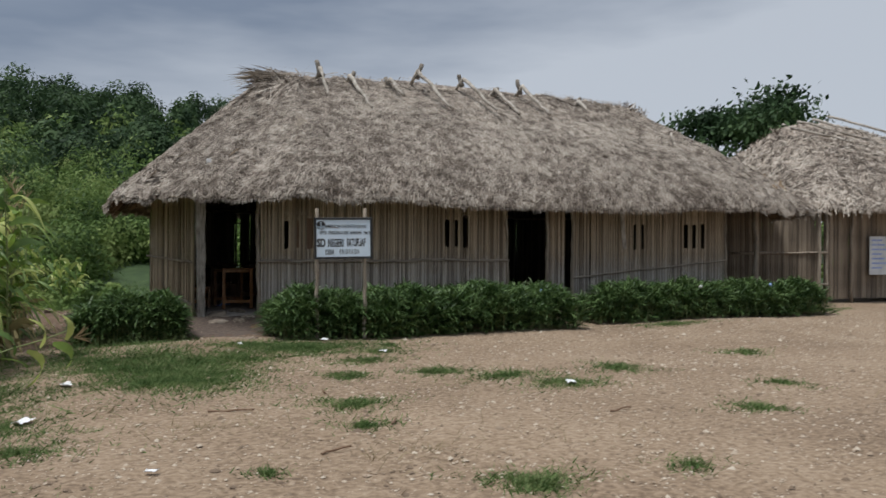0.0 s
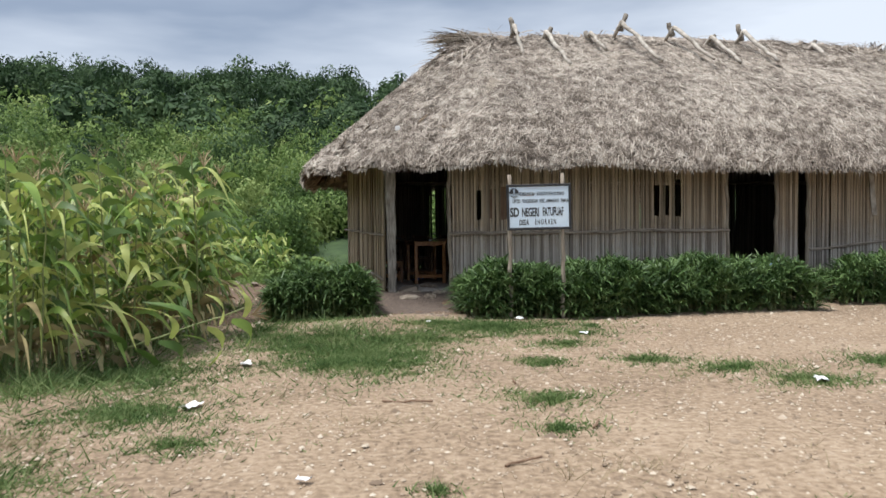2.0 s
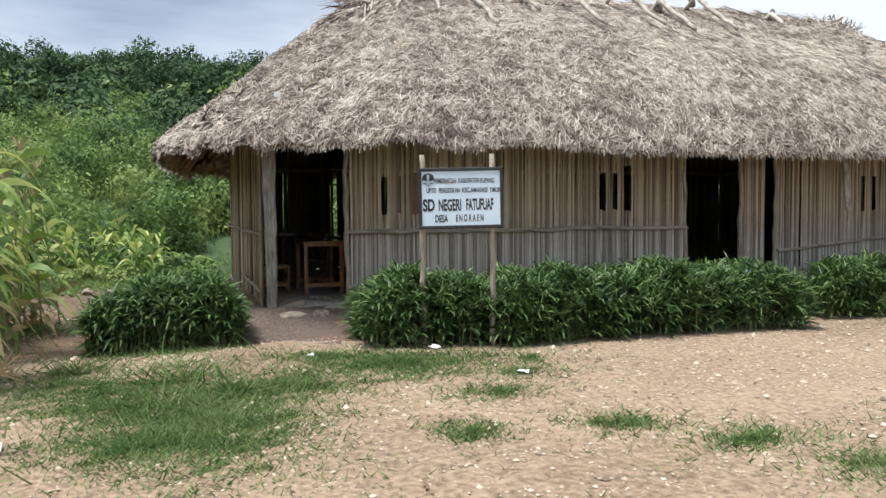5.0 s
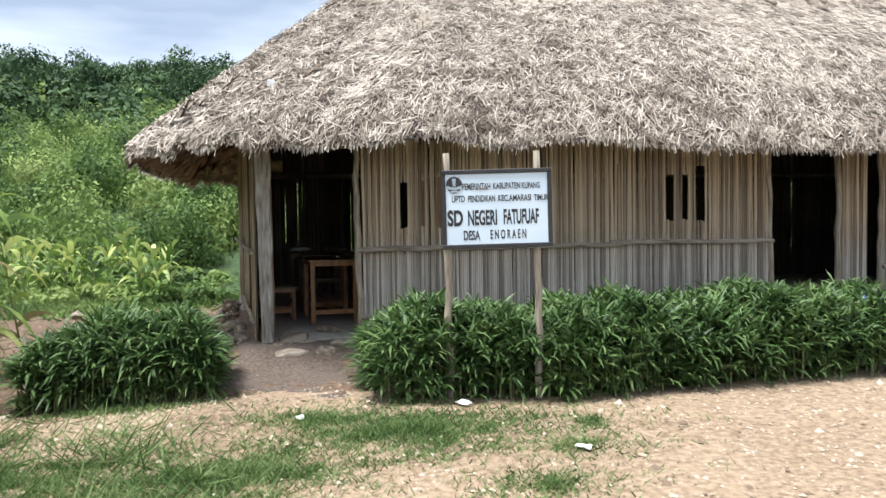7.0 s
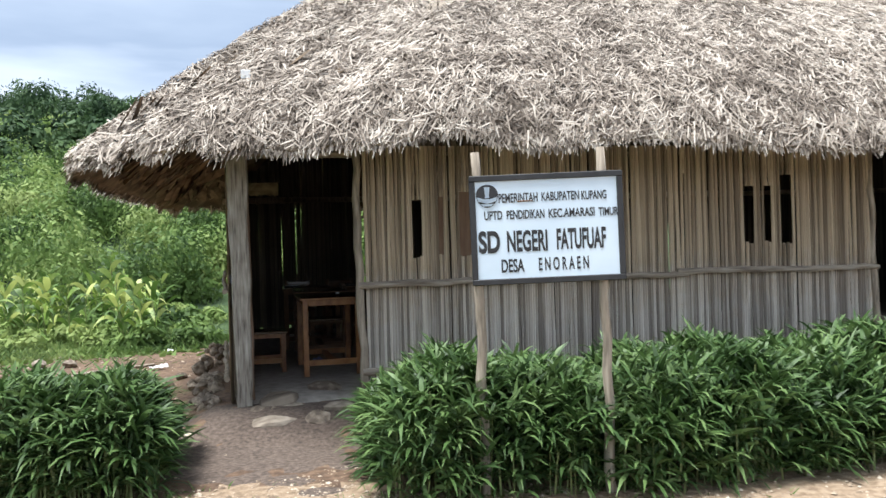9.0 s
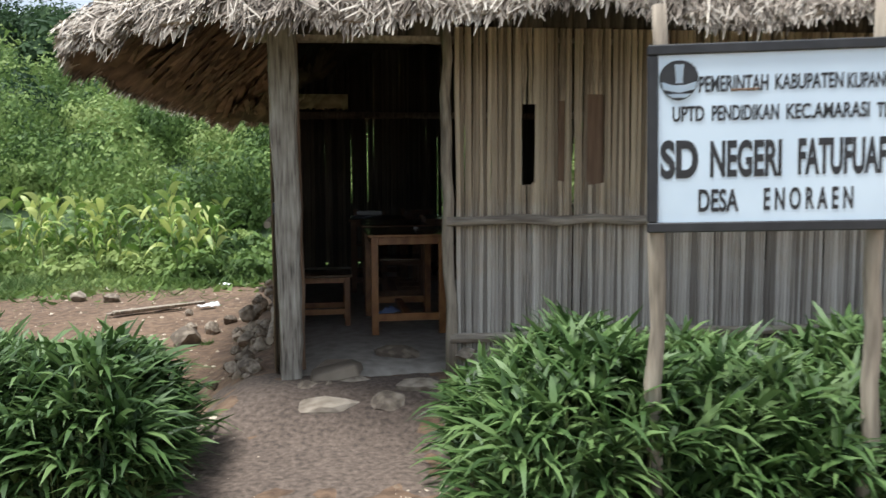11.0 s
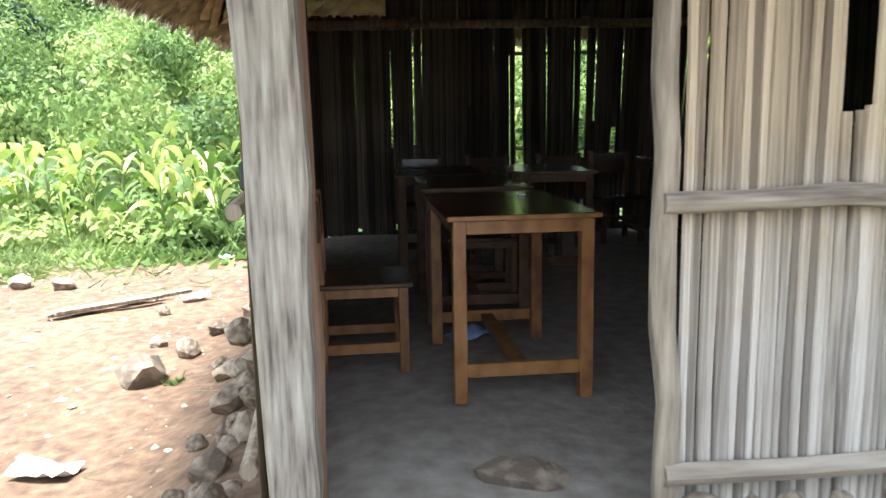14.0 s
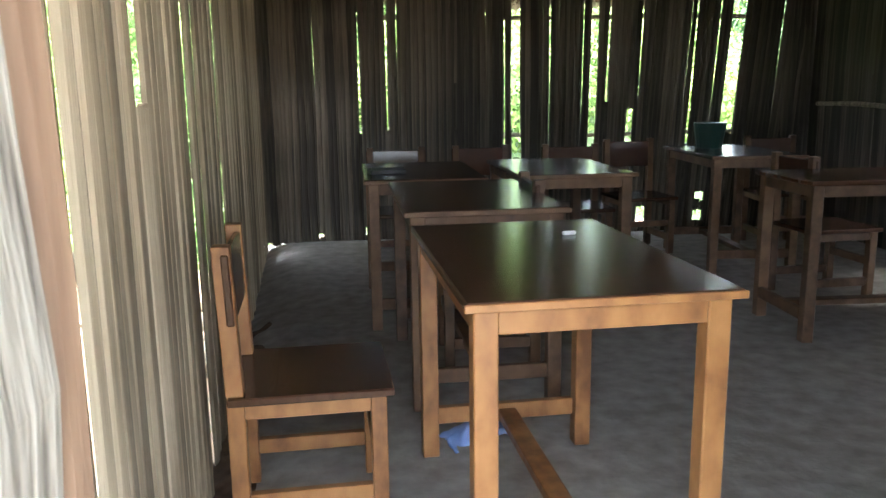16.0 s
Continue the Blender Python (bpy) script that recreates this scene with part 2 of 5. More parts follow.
def add_box(bm, x0, x1, y0, y1, z0, z1, bevel=0.006):
    r = bmesh.ops.create_cube(bm, size=1, matrix=Matrix.Translation(((x0 + x1) / 2, (y0 + y1) / 2, (z0 + z1) / 2)) @ Matrix.Diagonal((x1 - x0, y1 - y0, z1 - z0, 1)))
    if bevel:
        es = list({e for v in r["verts"] for e in v.link_edges})
        bmesh.ops.bevel(bm, geom=es, offset=bevel, segments=1, affect="EDGES")
    return bm


def boxed(*a, **k):
    return add_box(bmesh.new(), *a, **k)


def tube(points, radii, sides=8, wob=0.0, seed=1):
    """A closed tapering tube along points."""
    rnd = random.Random(seed)
    bm = bmesh.new()
    rings = []
    pts = [Vector(p) for p in points]
    for i, p in enumerate(pts):
        d = (pts[min(i + 1, len(pts) - 1)] - pts[max(i - 1, 0)]).normalized()
        a = d.orthogonal().normalized() if abs(d.z) < 0.9 else Vector((1, 0, 0))
        a = (a - d * a.dot(d)).normalized()
        b = d.cross(a)
        ring = []
        for k in range(sides):
            t = 2 * math.pi * k / sides
            r = radii[i] * (1 + rnd.uniform(-wob, wob))
            ring.append(bm.verts.new(p + a * math.cos(t) * r + b * math.sin(t) * r))
        rings.append(ring)
    for r0, r1 in zip(rings, rings[1:]):
        for k in range(sides):
            bm.faces.new((r0[k], r0[(k + 1) % sides], r1[(k + 1) % sides], r1[k]))
    bm.faces.new(rings[0][::-1])
    bm.faces.new(rings[-1])
    return bm


def crooked(p0, p1, r, bend=0.02, n=9, seed=1, taper=0.85, sides=8):
    rnd = random.Random(seed)
    p0, p1 = Vector(p0), Vector(p1)
    pts, rad = [], []
    for i in range(n):
        f = i / (n - 1)
        o = Vector((rnd.uniform(-1, 1), rnd.uniform(-1, 1), rnd.uniform(-1, 1))) * bend
        pts.append(p0.lerp(p1, f) + o * (0.3 if i in (0, n - 1) else 1))
        rad.append(r * (1 + (taper - 1) * f) * rnd.uniform(0.92, 1.1))
    return tube(pts, rad, sides, 0.07, seed)


def rock_mesh(seed, flat=0.75, detail=2):
    bm = bmesh.new()
    bmesh.ops.create_icosphere(bm, subdivisions=detail, radius=1)
    off = Vector((seed * 3.1, seed * 1.7, seed * 0.9))
    rnd = random.Random(seed)
    planes = [(Vector((rnd.uniform(-1, 1), rnd.uniform(-1, 1), rnd.uniform(-1, 1))).normalized(), rnd.uniform(0.5, 0.8)) for _ in range(13)]
    for v in bm.verts:
        c = v.co.normalized() * (1 + 0.22 * noise.noise(v.co * 1.3 + off))
        for nrm, d in planes:
            k = c.dot(nrm) - d
            if k > 0:
                c -= nrm * k
        v.co = Vector((c.x, c.y, c.z * flat))
    me = bpy.data.meshes.new("rock")
    bm.normal_update()
    bm.to_mesh(me)
    bm.free()
    me.materials.append(STONE)
    return me


ROCKS = [rock_mesh(s, f) for s, f in ((1, 0.8), (2, 0.7), (3, 0.9), (4, 0.6), (5, 0.75), (6, 0.85))]


def rock(name, x, y, z, sx, sy, sz, rz=0.0, kind=0, parent=None, tilt=0.0):
    o = new(name, ROCKS[kind % len(ROCKS)])
    o.matrix_world = pose(x, y, z, tilt, 0, rz) @ Matrix.Diagonal((sx, sy, sz, 1))
    if parent is not None:
        o.parent = parent
    return o


# ---- ground ----
def smooth(a, b, v):
    t = np.clip((v - a) / (b - a), 0, 1)
    return t * t * (3 - 2 * t)


def ground_z(x, y):
    """Yard a foot below the hut's floor, a slight bank under the hut, rising hills behind."""
    x, y = np.asarray(x, float), np.asarray(y, float)
    z = -0.31 + 0.09 * smooth(-4.5, -1.8, y)
    inside = smooth(-0.75, -0.25, x) * (1 - smooth(11.6, 12.4, x)) * smooth(-0.9, -0.15, y) * (1 - smooth(5.9, 6.6, y))
    left = smooth(-0.4, -1.2, x) * smooth(-3, 0, y)
    z = z - 0.08 * left
    z = z * (1 - inside) - 0.03 * inside
    z = z + 0.02 * np.sin(x * 1.3 + 0.6 * y) * np.sin(y * 0.9) * (1 - inside)
    r = np.clip(y - 9 + 0.10 * np.abs(x), 0, None)
    back = np.clip(y - 7 + np.clip(-x - 5, 0, None) * 0.25, 0, None)
    z = z + (0.148 * back * smooth(0, 14, back) + 4.0 * smooth(62, 118, y - 0.22 * x)) * (1 - 0.7 * smooth(14, 50, x))
    z = z + smooth(12, 40, y) * 0.8 * np.sin(x * 0.07 + 1) * np.cos(y * 0.06)
    return z


def axis(lo, fine0, fine1, hi, step):
    mid = np.arange(fine0, fine1 + 1e-6, step)
    a = fine0 - np.geomspace(step, fine0 - lo, 34)[::-1]
    b = fine1 + np.geomspace(step, hi - fine1, 34)
    return np.concatenate([a, mid, b])


gx, gy = axis(-600, -7, 18, 600, 0.12), axis(-500, -13, 8, 700, 0.12)
GX, GY = np.meshgrid(gx, gy)
GZ = ground_z(GX, GY)
near = (np.abs(GX - 5) < 14) & (np.abs(GY + 3) < 12)
GZ = GZ + near * rng.normal(0, 0.006, GZ.shape)
nx_, ny_ = len(gx), len(gy)
idx = np.arange(nx_ * ny_).reshape(ny_, nx_)
quads = np.stack([idx[:-1, :-1], idx[:-1, 1:], idx[1:, 1:], idx[1:, :-1]], -1).reshape(-1, 4)
ground = from_arrays("ground", np.stack([GX, GY, GZ], -1).reshape(-1, 3), quads, SOIL)
ground.data.materials.append(HILL)
cx = GX[:-1, :-1].ravel()
cy = GY[:-1, :-1].ravel()
ground.data.materials.append(BANK)
cn = 0.25 * np.sin(cx * 5.1 + cy * 2.3) + 0.2 * np.sin(cx * 2.2 - cy * 6.7)
zone = np.where((cy > 7.2 + cn) | (cx < -6.8 + 4 * cn) | (cx > 40), 1, np.where((cx < 0.95) & (cx > -4.5) & (cy > -1.75 + cn), 2, 0))
ground.data.polygons.foreach_set("material_index", zone.astype(np.int32))
ground.data.polygons.foreach_set("use_smooth", np.ones(len(quads), dtype=bool))
tagged(ground, "dry brown earth yard with gravel, rising to green hills", "ground", kind="structure")

# ---- hut shell: earth floor ----
HX0, HX1, BACK = -0.15, 11.3, 5.8
bm = bmesh.new()
bmesh.ops.create_grid(bm, x_segments=110, y_segments=60, size=0.5, matrix=Matrix.Translation((5.45, 2.95, 0)) @ Matrix.Diagonal((12.0, 6.2, 1, 1)))
for v in bm.verts:
    ex = min(v.co.x + 0.17 + 0.065 * v.co.y, 11.45 - v.co.x, v.co.y + 0.15, 6.05 - v.co.y)
    v.co.z = 0.004 + 0.012 * noise.noise(v.co * 1.7) + 0.004 * noise.noise(v.co * 9) - 0.07 * max(0, 1 - max(ex, 0) / 0.25) - 1.2 * max(0, -ex)
tagged(link("floor", bm, FLOOR, smooth=True), "grey trodden earth floor of the hut", "floor", kind="structure")


# ---- slatted walls ----
def slat_mesh(seed, w=0.036):
    """A half-round palm stalk, one metre high, uneven along its length."""
    rnd = random.Random(seed)
    bm = bmesh.new()
    rows = []
    for i in range(6):
        f = i / 5
        ww = w * rnd.uniform(0.86, 1.06) / 2
        dx = rnd.uniform(-0.004, 0.004)
        d = 0.009 * rnd.uniform(0.8, 1.2)
        rows.append([bm.verts.new((dx + a * ww, b * d, f)) for a, b in ((-1, 0.35), (-0.62, -0.6), (0.1, -1.0), (0.7, -0.5), (1, 0.35))])
    for r0, r1 in zip(rows, rows[1:]):
        for k in range(4):
            bm.faces.new((r0[k], r0[k + 1], r1[k + 1], r1[k]))
        bm.faces.new((r0[4], r0[0], r1[0], r1[4]))
    bm.faces.new(rows[0][::-1])
    bm.faces.new(rows[-1])
    bm.normal_update()
    me = bpy.data.meshes.new("slat")
    bm.to_mesh(me)
    bm.free()
    me.materials.append(SLAT)
    return me


SLATS = [slat_mesh(s) for s in range(9)]
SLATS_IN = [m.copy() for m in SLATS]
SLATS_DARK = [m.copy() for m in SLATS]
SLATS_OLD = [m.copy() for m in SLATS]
# SLATS_DARK: the same slats, coloured darker for the unlit depth of the room
for group, tone in ((SLATS_IN, SLATD), (SLATS_DARK, INDOOR_SHADE), (SLATS_OLD, AGED)):
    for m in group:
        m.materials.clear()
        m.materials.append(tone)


def slat_wall(name, label, p0, p1, z0, z1, holes=(), seed=0, pitch=0.0335, lean=None, meshes=SLATS, rough=0.012, jag=0.03, fat=1.0, crown=0.0, chink=0.0):
    """Upright stalks from p0 to p1 with openings (from, to, low, high) along it; lean(s): sideways shift of the tops; crown: how far the top rises under the roof."""
    rnd = random.Random(seed)
    wall = empty(name)
    tagged(wall, label, "wall", kind="structure")
    a, b = Vector((*p0, 0)), Vector((*p1, 0))
    span, d = (b - a).length, (b - a).normalized()
    turn = math.atan2(d.y, d.x)
    s = pitch / 2
    while s < span:
        cuts = [(z0 - rnd.uniform(0, jag), z1 + crown * min(1.0, min(s, span - s) / 1.2))]
        for h0, h1, lo, hi in holes:
            if h0 <= s <= h1:
                nxt = []
                for u, v in cuts:
                    if u < lo - 0.02:
                        nxt.append((u, min(v, lo + rnd.uniform(-0.012, 0.012))))
                    if v > hi + 0.02:
                        nxt.append((max(u, hi), v))
                cuts = nxt
        tilt = rnd.gauss(0, 0.0035) + (lean(s) / (z1 - z0) if lean else 0)
        off = rnd.uniform(-rough, rough) * 0.5
        for u, v in cuts:
            o = new("slat", meshes[rnd.randrange(len(meshes))])
            q = a + d * (s + tilt * (u - z0))
            o.matrix_world = Matrix.Translation((q.x - d.y * off, q.y + d.x * off, u)) @ Matrix.Rotation(turn, 4, "Z") @ Matrix.Rotation(math.atan(tilt), 4, "Y") @ Matrix.Diagonal((fat * pitch / 0.0335 * rnd.uniform(1.08, 1.42), rnd.choice((1, 1, 1.3)), v - u, 1))
            o.parent = wall
        s += pitch * rnd.uniform(0.9, 1.12) + (rnd.uniform(0.006, 0.013) if rnd.random() < chink else 0)
    return wall


TOP = 2.05
front = slat_wall("wall_front_1", "grey palm-stalk slat wall of the thatched hut", (0.93, 0.0), (5.74, 0.0), 0.0, TOP,
                  [(0.40, 0.475, 1.12, 1.60), (0.63, 0.67, 1.14, 1.62), (0.79, 0.92, 1.12, 1.66),
                   (3.48, 3.57, 1.16, 1.68), (3.67, 3.76, 1.17, 1.68), (3.86, 3.95, 1.15, 1.78), (2.86, 2.88, 0.93, 1.8)], 3, pitch=0.0225, fat=1.02, chink=0.12)
front_b = slat_wall("wall_front_2", "weathered grey slat panel between the openings", (6.66, 0.0), (7.08, 0.02), 0.05, TOP, [], 5, pitch=0.0225, fat=0.98)
front_c = slat_wall("wall_front_3", "grey palm-stalk slat wall of the second classroom", (7.27, 0.0), (11.32, 0.0), 0.0, TOP,
                    [(0.40, 0.43, 0.3, 1.9), (1.52, 1.60, 1.12, 1.66), (1.72, 1.80, 1.14, 1.66), (2.86, 2.96, 1.16, 1.68), (3.10, 3.20, 1.16, 1.68), (3.34, 3.44, 1.16, 1.70)], 8, pitch=0.026, fat=0.86)
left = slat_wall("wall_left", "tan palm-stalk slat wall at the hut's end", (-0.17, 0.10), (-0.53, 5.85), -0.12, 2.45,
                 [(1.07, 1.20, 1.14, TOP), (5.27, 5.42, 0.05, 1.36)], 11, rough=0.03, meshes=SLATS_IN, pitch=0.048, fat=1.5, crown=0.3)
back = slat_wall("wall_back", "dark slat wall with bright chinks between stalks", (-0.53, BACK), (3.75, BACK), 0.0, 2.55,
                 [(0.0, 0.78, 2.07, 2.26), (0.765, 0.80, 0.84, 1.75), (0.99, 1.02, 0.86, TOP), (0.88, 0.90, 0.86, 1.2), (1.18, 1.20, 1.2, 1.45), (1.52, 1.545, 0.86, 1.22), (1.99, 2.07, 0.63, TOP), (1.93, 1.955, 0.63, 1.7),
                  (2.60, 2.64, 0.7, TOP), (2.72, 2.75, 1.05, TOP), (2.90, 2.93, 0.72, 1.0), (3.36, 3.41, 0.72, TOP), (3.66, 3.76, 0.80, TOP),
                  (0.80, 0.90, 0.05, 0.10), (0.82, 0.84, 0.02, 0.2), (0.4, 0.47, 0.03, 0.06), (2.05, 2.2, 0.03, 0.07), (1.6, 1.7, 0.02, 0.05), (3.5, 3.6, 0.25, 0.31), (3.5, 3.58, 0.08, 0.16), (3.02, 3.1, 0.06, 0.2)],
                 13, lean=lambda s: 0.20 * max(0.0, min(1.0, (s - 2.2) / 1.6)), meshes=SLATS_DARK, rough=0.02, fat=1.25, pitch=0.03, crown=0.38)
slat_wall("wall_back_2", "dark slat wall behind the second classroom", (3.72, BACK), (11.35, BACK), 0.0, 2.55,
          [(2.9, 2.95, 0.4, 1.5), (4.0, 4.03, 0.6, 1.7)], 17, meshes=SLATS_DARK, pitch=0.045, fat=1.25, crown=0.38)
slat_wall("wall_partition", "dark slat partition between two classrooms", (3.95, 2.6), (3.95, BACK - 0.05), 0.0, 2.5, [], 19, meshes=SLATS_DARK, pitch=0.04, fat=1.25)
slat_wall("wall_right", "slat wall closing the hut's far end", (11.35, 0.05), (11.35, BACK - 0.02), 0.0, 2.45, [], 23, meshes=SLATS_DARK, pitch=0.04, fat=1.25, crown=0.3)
# added panel hidden by the eaves; closes the gap so less light enters
slat_wall("wall_front_upper", "added dark slats hidden under the eaves, blocking light above the doorways", (-0.1, 0.03), (11.3, 0.03), 2.0, 2.5, [], 29, meshes=SLATS_DARK, pitch=0.045, fat=1.25, jag=0.0, crown=0.4)
for x0, x1 in ((1.555, 1.60), (1.715, 1.855)):
    part("board", boxed(x0, x1, 0.016, 0.03, 1.08, 1.68, bevel=0.003), BROWN, front, "brown board filling an old opening")
# hand-tied rails
for i, (x0, x1, z, zz) in enumerate(((0.86, 3.80, 0.90, 0.90), (3.70, 5.76, 0.925, 0.90), (0.88, 5.74, 0.19, 0.21))):
    part("rail", crooked((x0, -0.04, z), (x1, -0.045, zz), 0.028 if i < 2 else 0.03, 0.009, 14, 30 + i), RAILM, front, "round horizontal rail")
bm = boxed(-0.05, 0.05, -0.008, 0.008, 0, 0.78, 0.003)
bmesh.ops.rotate(bm, verts=bm.verts, cent=(0, 0, 0), matrix=Matrix.Rotation(radians(-6), 3, "Y"))
bmesh.ops.translate(bm, verts=bm.verts, vec=(8.54, -0.03, 1.14))
part("board", bm, BRANCH, front_c, "pale tilted board leaning on the slats")
part("rail", crooked((7.27, -0.04, 0.55), (11.3, -0.04, 0.9), 0.022, 0.01, 12, 36), RAILM, front_c)
part("rail", crooked((6.6, -0.04, 0.17), (7.3, -0.05, 0.17), 0.025, 0.008, 6, 37), RAILM, front_b)
for z, y1 in ((0.88, 5.8), (0.17, 2.5)):
    part("rail", crooked((-0.215, 0.14, z), (-0.22 - 0.065 * y1, y1, z + 0.05), 0.024, 0.012, 12, int(40 + z * 10)), POLE, left)
for i, z in enumerate((0.80, 1.72)):
    part("rail", crooked((-0.5, BACK + 0.04, z), (3.8, BACK + 0.04, z), 0.02, 0.01, 12, 44 + i), POLE, back)
part("rail", crooked((3.90, 2.7, 1.0), (3.9, 5.6, 1.02), 0.02, 0.01, 12, 47), POLE, bpy.data.objects["wall_partition"])


# ---- posts ----
def hewn_post(x, y, z0, z1, w, d, label, seed):
    bm = bmesh.new()
    rnd = random.Random(seed)
    rows = []
    for i in range(15):
        f = i / 14
        z = z0 + (z1 - z0) * f
        jl, jr = rnd.uniform(-0.007, 0.007), rnd.uniform(-0.009, 0.009)
        ww = w * (1.0 + 0.12 * f)
        rows.append([bm.verts.new(p) for p in ((x - ww + jl - 0.03 * f, y - d + 0.012, z), (x - ww + 0.014 + jl - 0.03 * f, y - d, z), (x - 0.012 + jr, y - d, z), (x + jr, y - d + 0.014, z), (x + jr, y + d, z), (x - ww + jl - 0.03 * f, y + d, z))])
    for a, b in zip(rows, rows[1:]):
        for k in range(6):
            bm.faces.new((a[k], a[(k + 1) % 6], b[(k + 1) % 6], b[k]))
    bm.faces.new(rows[0][::-1])
    bm.faces.new(rows[-1])
    return tagged(link("door_post", bm, BEAM), label, "post")


hewn_post(-0.008, -0.02, -0.12, 2.05, 0.12, 0.055, "grey weathered hewn timber post at the doorway", 2)
part("post_hook", boxed(-0.165, -0.13, -0.03, -0.005, 0.95, 1.02, 0.006), BLACK, bpy.data.objects["door_post"])
part("jamb", crooked((-0.02, 0.07, 0.0), (-0.03, 0.075, 2.05), 0.026, 0.006, 9, 51), BROWN, bpy.data.objects["door_post"], "thin brown jamb pole")
for i, (x, lab) in enumerate(((0.885, "crooked round pole at the doorway's edge"), (5.74, "round pole beside the second doorway"), (6.66, "round pole beside the second doorway"),
                              (7.26, "round pole beside the second doorway"), (11.32, "round pole at the wall's end"))):
    tagged(link("wall_pole", crooked((x + 0.01, -0.015, -0.03), (x - 0.02, 0.0, 2.06), 0.036, 0.016, 11, 60 + i), POLE, smooth=True), lab, "post", "wall poles")
tagged(link("porch_post", crooked((12.2, 0.0, -0.25), (12.23, 0.0, 2.25), 0.055, 0.012, 9, 70), POLE, smooth=True), "round grey post under the roof's end", "post")
tagged(link("lintel", crooked((-0.3, 0.09, 2.02), (11.4, 0.09, 2.04), 0.05, 0.012, 20, 71), POLE, smooth=True), "long round pole carrying the eaves", "beam", kind="structure")
tagged(link("lintel", crooked((-0.6, BACK, 1.98), (11.4, BACK, 2.0), 0.05, 0.012, 20, 72), POLE, smooth=True), "long round pole over the back wall", "beam", kind="structure")


# ---- thatched roofs ----
class Roof:
    """A hipped dome of thatch: an oblong eave line drawn up to a ridge."""

    def __init__(s, cx, cy, a, b, power, rx, rc, rz, eave, bulge, tilt=0.0, rise=0.12, endslope=0.98):
        s.endslope = endslope
        s.cx, s.cy, s.a, s.b, s.p, s.rx, s.rc, s.rz, s.eave, s.bulge, s.tilt, s.rise = cx, cy, a, b, power, rx, rc, rz, eave, bulge, tilt, rise

    def at(s, u, v, lift=0.0):
        c, q = np.cos(u), np.sin(u)
        ex = np.sign(c) * np.abs(c) ** (2 / s.p)
        ey = np.sign(q) * np.abs(q) ** (2 / s.p)
        wav = 0.05 * np.sin(u * 9 + 1) + 0.035 * np.sin(u * 23)
        X0, Y0 = s.cx + ex * (s.a + wav * 0.6), s.cy + ey * (s.b + wav * 0.6)
        X1, Y1 = s.rc + ex * s.rx, s.cy + ey * 0.05
        ze = s.eave + s.tilt * ex + 0.03 * np.sin(u * 13) + 0.02 * np.sin(u * 31 + 2)
        zr = s.rz - s.rise * 2.2 * np.abs(ex) ** 2.5
        f = v ** (s.bulge + (s.endslope - s.bulge) * np.abs(ex) ** 6)
        x, y = X0 + (X1 - X0) * v, Y0 + (Y1 - Y0) * v
        z = ze + (zr - ze) * f + 0.05 * np.sin(u * 17 + v * 9) * np.sin(v * 3.1) + 0.03 * np.sin(u * 41 - v * 14)
        return np.stack([x, y, z + lift], -1)

    def shell(s, name, mat, parent, nu=260, nv=36):
        g, run = s.girth(0, 2 * np.pi)
        u, v = np.meshgrid(np.interp(np.linspace(0, run[-1], nu, endpoint=False), run, g), np.linspace(0, 1, nv))
        top = s.at(u, v, 0.0)
        low = s.at(u, np.clip(v + 0.004, 0, 1), -0.06 - 0.08 * np.clip(v / 0.2, 0, 1))
        ids = np.arange(nu * nv).reshape(nv, nu)
        nxt = np.roll(ids, -1, axis=1)
        t = np.stack([ids[:-1], nxt[:-1], nxt[1:], ids[1:]], -1).reshape(-1, 4)
        o = nu * nv
        b = np.stack([ids[:-1], ids[1:], nxt[1:], nxt[:-1]], -1).reshape(-1, 4) + o
        rim = np.stack([ids[0], ids[0] + o, nxt[0] + o, nxt[0]], -1)
        cap = np.stack([ids[-1], nxt[-1], nxt[-1] + o, ids[-1] + o], -1)
        ob = from_arrays(name, np.concatenate([top.reshape(-1, 3), low.reshape(-1, 3)]), np.concatenate([t, b, rim, cap]), mat, parent)
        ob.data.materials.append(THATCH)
        # inner underside past the overhang: indoor darkness painted in with this tone
        ob.data.materials.append(INDOOR_SHADE)
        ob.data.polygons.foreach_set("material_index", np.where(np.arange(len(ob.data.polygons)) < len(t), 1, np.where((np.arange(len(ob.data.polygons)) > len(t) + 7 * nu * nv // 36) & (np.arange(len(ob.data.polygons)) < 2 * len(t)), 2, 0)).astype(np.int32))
        return ob

    def girth(s, u0, u1):
        """Angles from u0 to u1, dense where the eave line runs fast, and the length run up to each."""
        fine = np.geomspace(1e-10, 0.2, 500)
        g = np.concatenate([np.linspace(u0, u1, 4000)] + [k * np.pi / 2 + sgn * fine for k in range(6) for sgn in (-1, 1)])
        g = np.unique(g[(g >= u0) & (g <= u1)])
        p = s.at(g, np.full(len(g), 0.15))
        return g, np.concatenate([[0], np.cumsum(np.linalg.norm(np.diff(p, axis=0), axis=1))])

    def around(s, u0, u1, n):
        """Angles spread evenly along the eave line."""
        g, run = s.girth(u0, u1)
        return np.interp(rng.uniform(0, run[-1], n), run, g)

    def frame_at(s, u, v):
        e = 1e-3
        p = s.at(u, v)
        dn = unit(s.at(u, np.clip(v - 0.02, 0, 1)) - s.at(u, np.clip(v + 0.02, 0, 1)))
        al = unit(s.at(u + e, v) - s.at(u - e, v))
        nr = unit(np.cross(al, dn))
        nr = nr * np.sign(nr[:, 2:3] + 1e-9)
        return p, dn, al, nr

